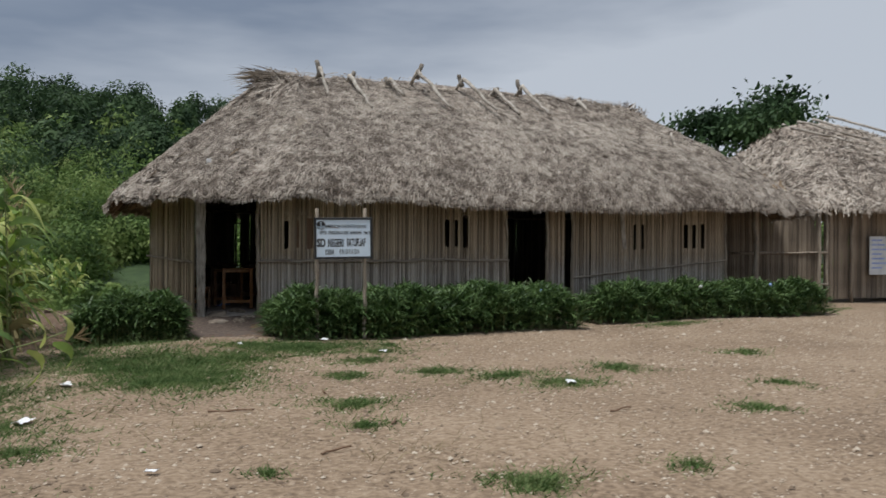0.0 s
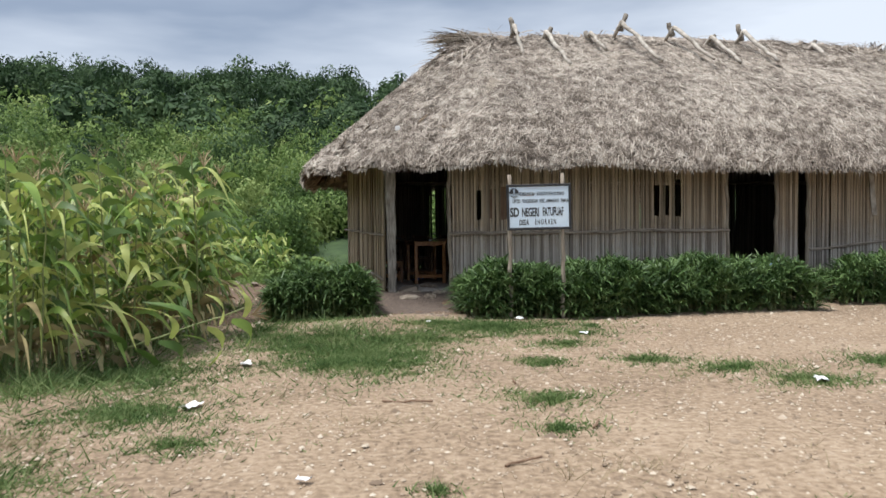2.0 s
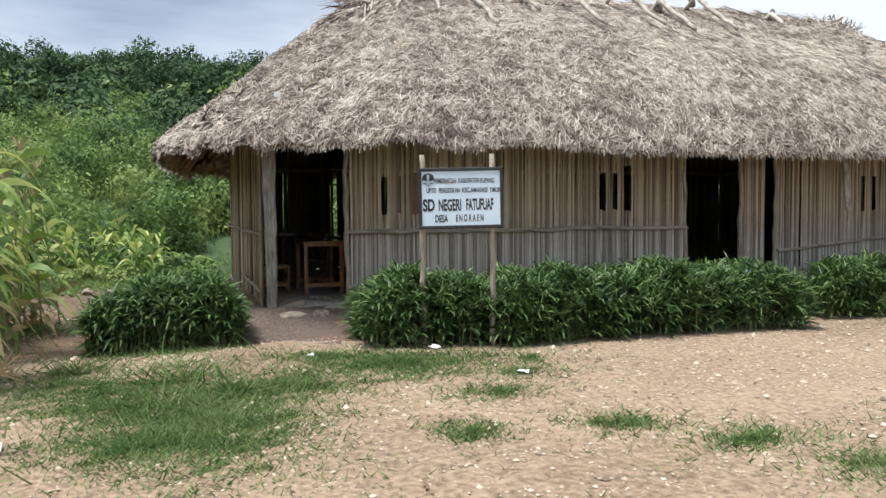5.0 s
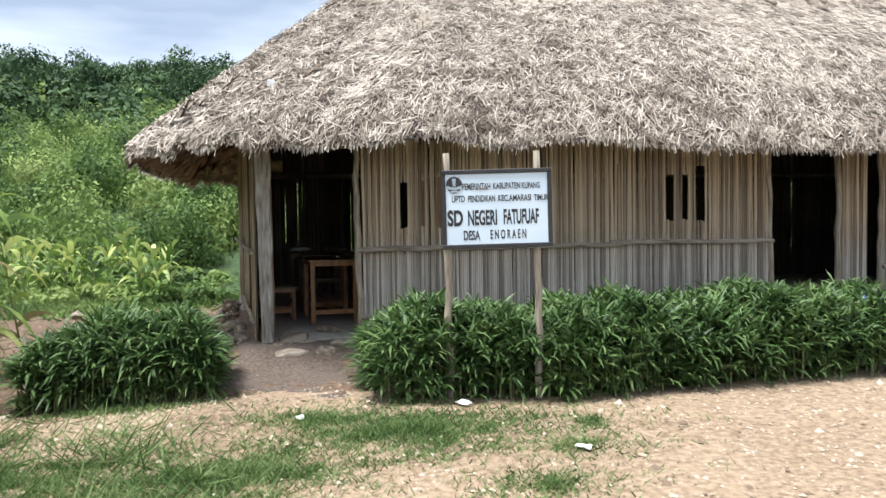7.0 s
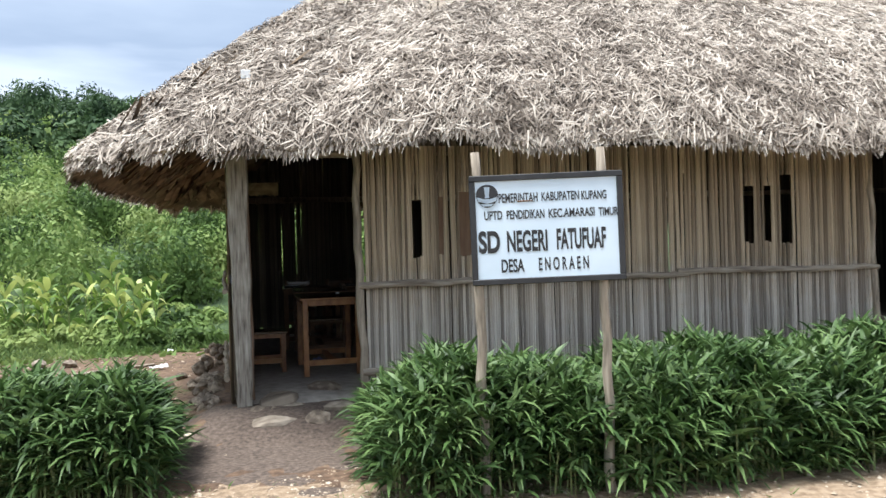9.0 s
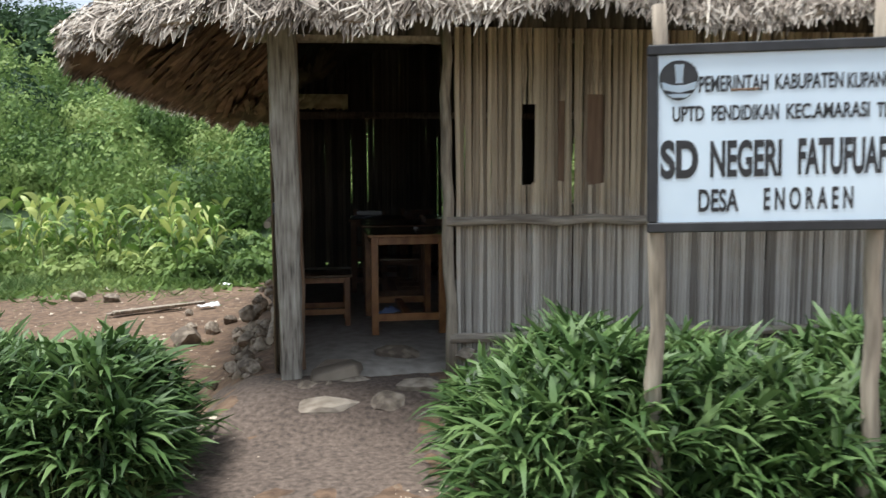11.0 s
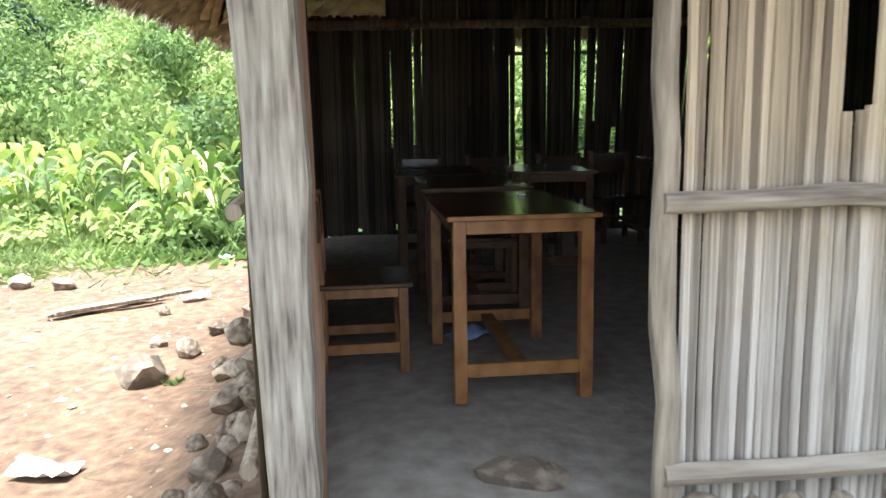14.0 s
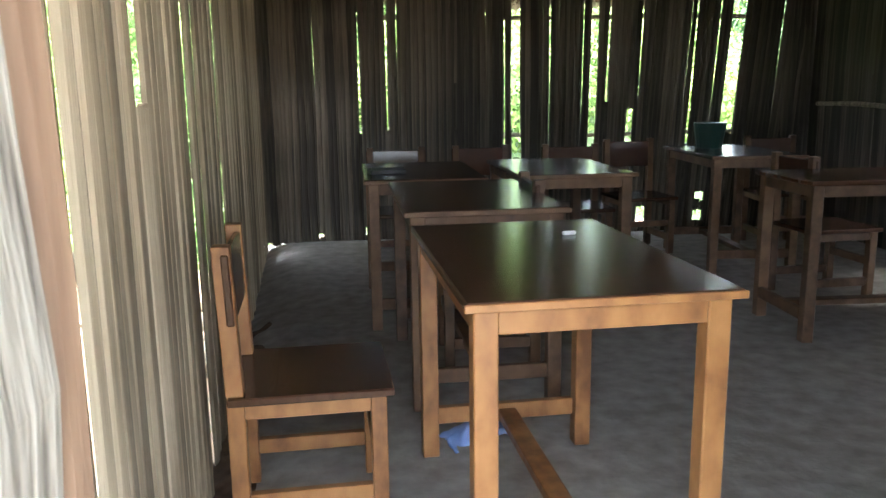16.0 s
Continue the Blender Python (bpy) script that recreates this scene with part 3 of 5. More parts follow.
    def thatch(s, name, parent, n, u0, u1, mat, v0=0.0, v1=1.0, long=(0.05, 0.17), wide=(0.008, 0.018), spread=0.85):
        u = s.around(u0, u1, n)
        v = 1 - np.sqrt(1 - rng.uniform(v0, v1, n) * 0.999)
        p, dn, al, nr = s.frame_at(u, v)
        ang = rng.normal(0, spread, n)
        way = dn * np.cos(ang)[:, None] + al * np.sin(ang)[:, None] + nr * rng.uniform(-0.03, 0.16, n)[:, None]
        L, W = rng.uniform(*long, n), rng.uniform(*wide, n)
        face = nr + al * rng.normal(0, 0.45, n)[:, None]
        base = p - unit(way) * (L * 0.5)[:, None] + nr * rng.uniform(0.0, 0.045, n)[:, None]
        return blades(name, mat, base, way, face, L, W, rng.uniform(-0.05, 0.18, n), parent, 1, (0.9, 0.5))

    def fringe(s, name, parent, n, u0, u1, mat):
        u = s.around(u0, u1, n)
        p = s.at(u, np.full(n, 0.004)) - np.array([0, 0, 1.0]) * rng.uniform(-0.01, 0.06, n)[:, None]
        _, dn, al, nr = s.frame_at(u, np.full(n, 0.03))
        way = dn * 0.9 + al * rng.normal(0, 0.45, n)[:, None] + np.array([0, 0, -1.0]) * rng.uniform(-0.2, 0.4, n)[:, None]
        L = rng.uniform(0.05, 0.15, n)
        return blades(name, mat, p - unit(way) * (L * 0.5)[:, None], way, nr + rng.normal(0, 0.4, (n, 3)), L, rng.uniform(0.01, 0.028, n), rng.uniform(0, 0.4, n), parent, 2, (0.8, 1.0, 0.2))


main = Roof(6.3, 2.95, 7.82, 3.95, 6.0, 4.45, 6.2, 4.88, 1.955, 0.68, 0.02, rise=0.05)
roof = empty("thatched_roof")
tagged(roof, "large hipped roof of grey weathered palm-leaf thatch", "roof", kind="structure")
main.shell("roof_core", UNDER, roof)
t1 = main.thatch("thatch", roof, 185000, math.pi * 0.92, math.pi * 2.08, THATCH)
tagged(t1, "grey-brown palm leaf thatch", kind="stuff")
t2 = main.thatch("thatch_back", roof, 30000, 0.08 * math.pi, 0.92 * math.pi, THATCH)
tagged(t2, "grey-brown palm leaf thatch", kind="stuff")
t3 = main.fringe("eave_fringe", roof, 16000, 0, 2 * math.pi, THATCH)
tagged(t3, "ragged leaf ends along the eaves", kind="stuff")
t6 = main.thatch("ridge_leaves", roof, 2600, 0, 2 * math.pi, THATCH, 0.982, 0.9999, (0.3, 0.75), (0.012, 0.03), 1.3)
tagged(t6, "long dry palm fronds laid along the ridge", kind="stuff")
# overlapping leaf bundles seen under the overhang
n = 3000
u = main.around(math.pi * 0.75, math.pi * 1.75, n)
v = rng.uniform(0.03, 0.2, n)
p, dn, al, nr = main.frame_at(u, v)
ang = rng.normal(0.5, 0.35, n)
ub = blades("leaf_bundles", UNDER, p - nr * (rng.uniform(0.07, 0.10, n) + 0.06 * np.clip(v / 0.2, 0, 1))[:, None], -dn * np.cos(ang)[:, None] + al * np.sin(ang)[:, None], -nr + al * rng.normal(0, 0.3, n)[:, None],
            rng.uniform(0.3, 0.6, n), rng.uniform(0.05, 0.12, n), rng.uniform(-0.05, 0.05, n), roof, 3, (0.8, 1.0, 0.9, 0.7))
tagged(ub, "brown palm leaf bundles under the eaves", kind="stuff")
n = 260
u = rng.uniform(3.35, 4.15, n)
p, dn, al, nr = main.frame_at(u, rng.uniform(0.72, 0.9, n))
tagged(blades("corner_fronds", THATCH, p + nr * 0.04, dn + al * rng.normal(0, 0.35, n)[:, None] + nr * 0.08, nr + al * rng.normal(0, 0.3, n)[:, None], rng.uniform(0.35, 0.75, n), rng.uniform(0.014, 0.03, n), rng.uniform(0.05, 0.3, n), roof, 3), "pale palm fronds fanned over the hip", kind="stuff")
# stripped frond lying over the front slope
n = 22
fu = np.full(n, 4.35) + rng.normal(0, 0.004, n)
p, dn, al, nr = main.frame_at(fu, np.full(n, 0.42))
ang = rng.uniform(0.1, 1.0, n)
tagged(blades("fallen_frond", POLE, p + nr * 0.06, dn * np.cos(ang)[:, None] + al * np.sin(ang)[:, None] + nr * 0.03, nr, rng.uniform(0.7, 1.5, n), np.full(n, 0.014), np.full(n, 0.0), roof, 3), "long dried palm frond lying on the thatch")
# dark fronds laid lengthwise along the ridge, their tips jutting past its end
n = 240
p, dn, al, nr = main.frame_at(np.concatenate([rng.uniform(3.0, 3.9, n // 2), rng.uniform(3.2, 5.9, n - n // 2)]), rng.uniform(0.93, 0.99, n))
tagged(blades("ridge_fronds", POLE, p + np.array([0, 0, 1.0]) * rng.uniform(0.0, 0.1, n)[:, None], np.array([-1.0, -0.15, -0.02]) + rng.normal(0, 0.22, (n, 3)) * np.array([0.3, 1, 0.5]), nr, rng.uniform(0.4, 0.9, n), rng.uniform(0.012, 0.03, n), rng.uniform(0.0, 0.15, n), roof, 3), "dark dry fronds along the ridge", kind="stuff")
# branches hooked over the ridge
for i, (x, zt, dx, dy, dz) in enumerate(((2.57, 4.95, 0.03, -0.6, -0.7), (3.2, 4.85, 0.1, -1.2, -0.85), (4.1, 4.85, 0.1, -0.6, -0.45), (4.75, 5.1, 0.3, -1.2, -1.0),
                                         (5.85, 5.02, 0.25, -1.15, -0.85), (6.65, 4.85, 0.1, -0.95, -0.7), (7.35, 4.98, 0.15, -1.0, -0.8), (8.9, 4.75, 0.1, -0.7, -0.6))):
    e = empty("ridge_branch")
    tagged(e, "bleached forked branch weighing down the ridge thatch", "branch", "ridge branches")
    top = Vector((x, 2.3, zt - 0.08))
    part("limb", crooked(top, top + Vector((dx, dy, dz)), 0.045, 0.025, 8, 80 + i, 0.7), BRANCH, e, smooth=True)
    part("fork", crooked(top + Vector((0.02, 0.1, -0.16)), top + Vector((-0.05 + 0.2 * (i % 2), 0.15, 0.17 - 0.05 * (i % 3))), 0.06, 0.02, 5, 90 + i, 0.75), BARK, e, smooth=True)
    part("back_limb", crooked(top, top + Vector((-dx * 0.4, 1.5, dz - 0.1)), 0.04, 0.025, 7, 100 + i, 0.7), BRANCH, e, smooth=True)
for i, (x, y, z, dx, dz) in enumerate(((10.2, 0.35, 3.3, 0.25, 0.5), (7.05, -0.1, 2.95, 0.12, 0.2))):
    tagged(link("loose_stick", crooked((x, y, z), (x + dx, y + dz * 0.95, z + dz), 0.035 - 0.012 * i, 0.02, 6, 110 + i), BRANCH, smooth=True), "dark crooked stick lying on the thatch", "stick", "sticks on the roof")
tagged(link("scrap_of_paper", boxed(-0.02, 0.05, -0.3, -0.24, 2.53, 2.6, 0.004), LITTER), "small white scrap lying on the thatch", "litter")

# ---- second hut ----
hut2 = Roof(19.0, 3.6, 5.0, 3.7, 3.2, 1.8, 18.6, 4.95, 2.15, 0.72, 0.0)
roof2 = empty("thatched_roof")
tagged(roof2, "neighbouring hut's conical grey palm thatch roof", "roof", kind="structure")
hut2.shell("roof_core", UNDER, roof2, 120, 20)
tagged(hut2.thatch("thatch", roof2, 14000, math.pi * 0.75, math.pi * 1.75, THATCH, long=(0.25, 0.6), wide=(0.02, 0.045)), "grey-brown palm leaf thatch", kind="stuff")
tagged(hut2.fringe("eave_fringe", roof2, 2500, math.pi * 0.8, math.pi * 1.8, THATCH), "ragged leaf ends along the eaves", kind="stuff")
for i in range(4):
    tagged(link("ridge_branch", crooked((16.4 + i * 0.6, 3.2, 4.75 + 0.12 * i), (17.6 + i * 0.7, 1.9, 4.15 + 0.1 * i), 0.04, 0.04, 7, 120 + i), BRANCH, smooth=True), "dark branch laid over the ridge thatch", "branch", "ridge branches")
slat_wall("wall_front_4", "brown slat wall of the neighbouring hut", (13.1, 1.9), (15.1, 0.75), -0.1, 2.3, [], 27, pitch=0.06, meshes=SLATS_OLD)
w5 = slat_wall("wall_front_5", "brown slat wall beside a closed door", (15.2, 0.72), (21.5, 0.9), -0.1, 2.35, [(1.05, 1.12, 0, 2.1)], 28, pitch=0.06, meshes=SLATS_OLD)
for z in (0.25, 1.05):
    tagged(link("wall_rail", crooked((13.2, 1.8, z), (15.25, 0.62, z + 0.02), 0.03, 0.012, 7, int(130 + z * 10)), POLE, smooth=True), "round rail tied across the slats", "rail", "wall rails")
for i, x in enumerate((15.0, 15.25, 16.15)):
    tagged(link("wall_pole", crooked((x, 0.66, -0.25), (x, 0.66, 2.3), 0.04, 0.012, 7, 140 + i), POLE, smooth=True), "upright pole of the neighbouring hut", "post", "wall poles")
pst = tagged(link("notice", boxed(16.75, 17.5, 0.62, 0.64, 0.5, 1.5, 0.003), PAPER), "faded blue-white notice on the slat wall", "notice")
for i in range(7):
    part("line", boxed(16.82, 17.2 + 0.2 * (i % 3) / 2, 0.612, 0.619, 1.38 - i * 0.12, 1.42 - i * 0.12, 0), BLUE, pst)

# ---- sign ----
sign = empty("school_sign", (0, 0, 0))
tagged(sign, "white painted board with black lettering on two posts", "sign")
SA, SB = Vector((1.312, -2.165, 0)), Vector((2.17, -2.34, 0))
sdir = (SB - SA).normalized()
M = Matrix.Translation((SA.x, SA.y, 0.966)) @ Matrix.Rotation(math.atan2(sdir.y, sdir.x), 4, "Z") @ Matrix.Rotation(radians(0.9), 4, "Y").inverted()
SW, SH = 0.876, 0.625


def on_sign(ob):
    ob.matrix_world = M
    ob.parent = sign
    return ob


on_sign(link("board", boxed(0.012, SW - 0.012, 0.0, 0.015, 0.012, SH - 0.012, 0.002), WHITE))
for nm, a in (("frame_bar", (0, SW, -0.012, 0.018, SH - 0.034, SH)), ("frame_bar", (0, SW, -0.012, 0.018, 0, 0.034)), ("frame_bar", (0, 0.034, -0.010, 0.018, 0.034, SH - 0.034)), ("frame_bar", (SW - 0.034, SW, -0.010, 0.018, 0.034, SH - 0.034))):
    on_sign(link(nm, boxed(*a, bevel=0.004), BLACK))
for x, sd in ((0.075, 5), (0.80, 6)):
    p0, p1 = M @ Vector((x - 0.02, 0.045, 0)), M @ Vector((x - 0.03, 0.045, SH + 0.14))
    o = link("post", crooked((p0.x - 0.01, p0.y, -0.3), (p1.x, p1.y, p1.z), 0.031, 0.011, 12, sd, 0.85), POLE, smooth=True)
    o.parent = sign


def lettering(words, x, z, height, width, weight):
    cu = bpy.data.curves.new("lettering", "FONT")
    cu.body, cu.size, cu.extrude, cu.offset = words, 1.0, 0.004, weight
    tmp = bpy.data.objects.new("tmp", cu)
    me = bpy.data.meshes.new_from_object(tmp)
    bpy.data.objects.remove(tmp)
    co = [v.co.copy() for v in me.vertices]
    x0, x1 = min(c.x for c in co), max(c.x for c in co)
    y0, y1 = min(c.y for c in co), max(c.y for c in co)
    for v, c in zip(me.vertices, co):
        v.co = (x + (c.x - x0) / (x1 - x0) * width, -0.001 - c.z * 0.35, z + (c.y - y0) / (y1 - y0) * height)
    me.materials.append(BLACK)
    on_sign(new("lettering", me))


k = SW / 835.0
for words, px, py, h, w, wt in (("PEMERINTAH", 222, 312, 48, 212, 0.018), ("KABUPATEN", 455, 305, 46, 205, 0.018), ("KUPANG", 672, 302, 46, 136, 0.018),
                                ("UPTD", 140, 400, 46, 98, 0.018), ("PENDIDIKAN", 262, 397, 46, 205, 0.018), ("KEC.AMARASI", 490, 392, 46, 250, 0.018), ("TIMUR", 762, 387, 44, 106, 0.018),
                                ("SD", 103, 573, 118, 117, 0.04), ("NEGERI", 258, 567, 112, 220, 0.03), ("FATUFUAF", 528, 558, 110, 268, 0.03),
                                ("DESA", 222, 672, 70, 125, 0.022), ("E N O R A E N", 425, 664, 68, 272, 0.022)):
    up = (px - 60) * 0.024
    lettering(words, (px - 62) * k, SH - (py - 172 + up) * k * 1.055, h * k * 1.05, w * k, wt)
# round crest with a pale flame and book
bm = bmesh.new()
bmesh.ops.create_cone(bm, cap_ends=True, segments=20, radius1=0.066, radius2=0.066, depth=0.004, matrix=Matrix.Translation((0.102, -0.002, SH - 0.118)) @ Matrix.Rotation(radians(90), 4, "X") @ Matrix.Rotation(radians(90), 4, "Z"))
for v in bm.verts:
    v.co.x = 0.102 + (v.co.x - 0.102) * (1.0 + 1.6 * (v.co.z - SH + 0.118)) * 0.95
on_sign(link("crest", bm, BLACK))
bm = bmesh.new()
cz = SH - 0.118
for outline in (((-0.016, 0.052), (0.016, 0.052), (0.011, 0.0), (0.014, -0.01), (-0.014, -0.01), (-0.011, 0.0)),
                ((-0.058, -0.004), (-0.02, -0.016), (0.0, -0.016), (0.02, -0.016), (0.058, -0.004), (0.052, -0.03), (0.0, -0.042), (-0.052, -0.03)),
                ((-0.04, -0.045), (0.04, -0.045), (0.022, -0.058), (-0.022, -0.058))):
    bm.faces.new([bm.verts.new((0.102 + a, -0.0075, cz + b)) for a, b in outline])
bmesh.ops.solidify(bm, geom=bm.faces[:], thickness=0.002)
on_sign(link("crest_mark", bm, WHITE))
on_sign(link("smudge", boxed(0.27, 0.36, -0.005, -0.001, SH - 0.157, SH - 0.15, 0.0015), BROWN))


# ---- furniture ----
def desk(length, width, h=0.74, label="", wood=WOOD):
    """A plank-topped school desk; its front end lies at y = 0, its length runs along y."""
    d = empty("school_desk")
    tagged(d, label, "desk", "school desks")
    part("tabletop", boxed(-0.018, width + 0.018, -0.02, length + 0.02, h - 0.022, h, 0.004), TOPW, d, "dark varnished plank top")
    part("edge", boxed(-0.022, width + 0.022, -0.026, -0.0205, h - 0.02, h - 0.002, 0.002), wood, d)
    L = 0.052
    for x in (0, width - L):
        for y in (0, length - L):
            part("leg", boxed(x, x + L, y, y + L, 0.0, h - 0.022, 0.003), wood, d)
    for y in (0.004, length - 0.034):
        part("apron", boxed(L, width - L, y, y + 0.03, h - 0.075, h - 0.022, 0.002), wood, d)
        part("stretcher", boxed(L, width - L, y + 0.008, y + 0.034, 0.1, 0.155, 0.003), wood, d)
    for x in (0.004, width - 0.034):
        part("apron", boxed(x, x + 0.03, L, length - L, h - 0.075, h - 0.022, 0.002), wood, d)
    part("foot_rail", boxed(width / 2 - 0.03, width / 2 + 0.03, 0.034, length - 0.034, 0.112, 0.142, 0.003), wood, d)
    return d


def chair(label, w=0.40, dp=0.38, seat=0.405, back=0.79, wood=WOOD):
    """A school chair facing +x; origin at its back front-most corner."""
    c = empty("school_chair")
    tagged(c, label, "chair", "school chairs")
    L = 0.042
    part("seat", boxed(-0.0, w + 0.02, -0.012, dp + 0.012, seat - 0.022, seat, 0.004), TOPW, c, "dark varnished seat board")
    for y in (0, dp - L):
        part("back_leg", boxed(-0.003, L, y, y + L, 0, seat, 0.003), wood, c)
        bm = bmesh.new()
        add_box(bm, -0.003, L, y, y + L, seat, back, 0.003)
        for vv in bm.verts:
            vv.co.x -= 0.012 * (vv.co.z - seat) / (back - seat)
        part("back_post", bm, wood, c)
        part("front_leg", boxed(w - L, w, y, y + L, 0, seat - 0.022, 0.003), wood, c)
        part("side_rail", boxed(L, w - L, y + 0.008, y + 0.034, seat - 0.065, seat - 0.022, 0.002), wood, c)
        part("stretcher", boxed(L, w - L, y + 0.008, y + 0.034, 0.09, 0.135, 0.002), wood, c)
    part("stretcher", boxed(w - L + 0.006, w - 0.01, L, dp - L, 0.2, 0.24, 0.002), wood, c)
    bm = boxed(-0.002, 0.018, -0.004, dp + 0.004, back - 0.20, back - 0.02, 0.004)
    for vv in bm.verts:
        vv.co.x -= 0.012 * (vv.co.z - seat) / (back - seat) - 0.02
    part("backrest", bm, TOPW, c, "dark varnished backrest board")
    return c


d1 = desk(0.90, 0.55, 0.74, "brown wooden school desk with dark varnished top")
d1.matrix_world = pose(0.425, 1.0, 0.012, 0, 0, 2.5)
d2 = desk(0.90, 0.55, 0.74, "dull brown wooden school desk, coloured darker for the dim classroom", DIM_WOOD)
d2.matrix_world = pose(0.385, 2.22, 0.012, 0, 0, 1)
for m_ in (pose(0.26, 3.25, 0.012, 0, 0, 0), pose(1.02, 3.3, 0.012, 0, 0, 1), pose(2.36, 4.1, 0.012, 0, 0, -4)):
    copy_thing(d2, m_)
d3 = desk(1.05, 0.50, 0.74, "brown wooden school desk standing crosswise", DIM_WOOD)
d3.matrix_world = pose(3.24, 2.72, 0.012, 0, 0, 88)
c1 = chair("brown wooden school chair with dark varnished seat")
c1.matrix_world = pose(-0.135, 1.42, 0.008, 0, 0, 3)
c2 = chair("dull brown wooden school chair, coloured darker for the dim classroom", wood=DIM_WOOD)
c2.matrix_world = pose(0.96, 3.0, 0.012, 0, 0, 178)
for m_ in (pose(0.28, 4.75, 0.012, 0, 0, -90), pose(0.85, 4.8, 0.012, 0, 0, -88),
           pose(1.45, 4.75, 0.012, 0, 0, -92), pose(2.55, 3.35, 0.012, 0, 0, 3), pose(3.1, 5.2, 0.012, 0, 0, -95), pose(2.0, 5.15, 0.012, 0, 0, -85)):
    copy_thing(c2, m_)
bm = bmesh.new()
bmesh.ops.create_grid(bm, x_segments=14, y_segments=12, size=0.5, matrix=Matrix.Diagonal((0.24, 0.16, 1, 1)))
for v in bm.verts:
    v.co.z = 0.035 + 0.05 * abs(noise.noise(v.co * 14)) + 0.05 * max(0, 1 - v.co.length / 0.09)
    v.co += 0.03 * noise.noise_vector(v.co * 9)
bmesh.ops.solidify(bm, geom=bm.faces[:], thickness=0.004)
o = link("cloth", bm, BLUE, smooth=True)
o.matrix_world = pose(0.58, 2.0, -0.03, 0, 0, 25)
tagged(o, "crumpled pale blue cloth on the earth floor", "cloth")
o = link("chalk", boxed(-0.02, 0.02, -0.006, 0.006, 0, 0.011, 0.003), LITTER)
o.matrix_world = pose(0.80, 1.67, 0.753, 0, 0, 10)
tagged(o, "white stub of chalk lying on the desk", "chalk")
o = link("book", boxed(-0.09, 0.09, -0.06, 0.06, 0, 0.022, 0.003), BLACK)
o.matrix_world = pose(0.36, 3.55, 0.753, 0, 0, 8)
tagged(o, "closed black book lying on a desk", "book")
o = link("bucket", tube([(0, 0, 0), (0, 0, 0.17)], [0.085, 0.11], 16), GREENP, smooth=False)
o.matrix_world = pose(2.62, 4.75, 0.753)
tagged(o, "dark green plastic bucket standing on a desk", "bucket")

# ---- trodden earth before the doorway ----
bm = bmesh.new()
bmesh.ops.create_grid(bm, x_segments=50, y_segments=50, size=0.5, matrix=Matrix.Diagonal((2.8, 3.0, 1, 1)))
for v in bm.verts:
    q = Vector((v.co.x / 1.15, v.co.y / 1.25, 0))
    r = q.length * (1 + 0.3 * noise.noise(v.co * 1.6)) + 0.06 * noise.noise(v.co * 7)
    v.co += Vector((0.1, -0.75, 0))
    v.co.z = float(ground_z(v.co.x, v.co.y)) + 0.018 - 0.035 * r * r + 0.012 * noise.noise(v.co * 5)
tagged(link("doorstep_ground", bm, TROD, smooth=True), "dark trodden earth before the doorway", "ground", kind="structure")

# ---- stones and steps ----
for i, (x, y, z, sx, sy, sz, rz, kd) in enumerate(((0.60, 0.36, -0.02, 0.17, 0.12, 0.08, 5, 1), (0.14, -0.44, -0.12, 0.27, 0.16, 0.085, 8, 3),
                                                   (0.46, -0.40, -0.12, 0.15, 0.16, 0.09, 60, 0), (0.02, -0.22, -0.07, 0.12, 0.10, 0.055, 40, 5), (0.16, -0.2, -0.06, 0.11, 0.07, 0.04, 110, 3),
                                                   (-0.12, -0.42, -0.14, 0.09, 0.07, 0.04, 70, 2), (0.68, -0.25, -0.07, 0.16, 0.12, 0.06, 30, 1), (0.32, -0.12, -0.06, 0.14, 0.1, 0.05, 0, 4))):
    tagged(rock("step_stone", x, y, z + 0.015, sx * 1.1, sy, sz * 1.5, rz, kd), "flat grey-brown limestone at the doorway", "stone", "doorstep stones")
bm = bmesh.new()
low = [bm.verts.new((x, y, 0.0)) for x, y in ((-0.15, -0.10), (0.13, -0.13), (0.19, -0.02), (0.15, 0.10), (-0.02, 0.13), (-0.13, 0.06))]
top = [bm.verts.new((v.co.x * 0.92 + 0.01, v.co.y * 0.9 + 0.01, 0.045 + 0.03 * (i % 3 == 1))) for i, v in enumerate(low)]
bm.faces.new(low[::-1])
bm.faces.new(top)
for i in range(6):
    bm.faces.new((low[i], low[(i + 1) % 6], top[(i + 1) % 6], top[i]))
bmesh.ops.bevel(bm, geom=bm.edges[:], offset=0.008, segments=1, affect="EDGES")
o = link("step_slab", bm, STONE)
o.matrix_world = pose(0.17, -0.04, -0.02, 4, -8, 12)
tagged(o, "angular flat limestone slab beside the door post", "stone", "doorstep stones")
rnd = random.Random(4)
for i in range(102):
    x = 0.98 + 0.135 * (i % 34) + rnd.uniform(-0.03, 0.03)
    row = i // 34
    s_ = rnd.uniform(0.05, 0.08)
    tagged(rock("foundation_stone", x, -0.02 - 0.05 * (2 - row) + rnd.uniform(-0.04, 0.02), -0.08 + 0.085 * row + rnd.uniform(-0.03, 0.03), s_ * rnd.uniform(0.9, 1.3), s_, s_ * rnd.uniform(0.9, 1.35), rnd.uniform(0, 180), rnd.randrange(6)),
           "pale rounded stone at the foot of the wall", "stone", "foundation stones")
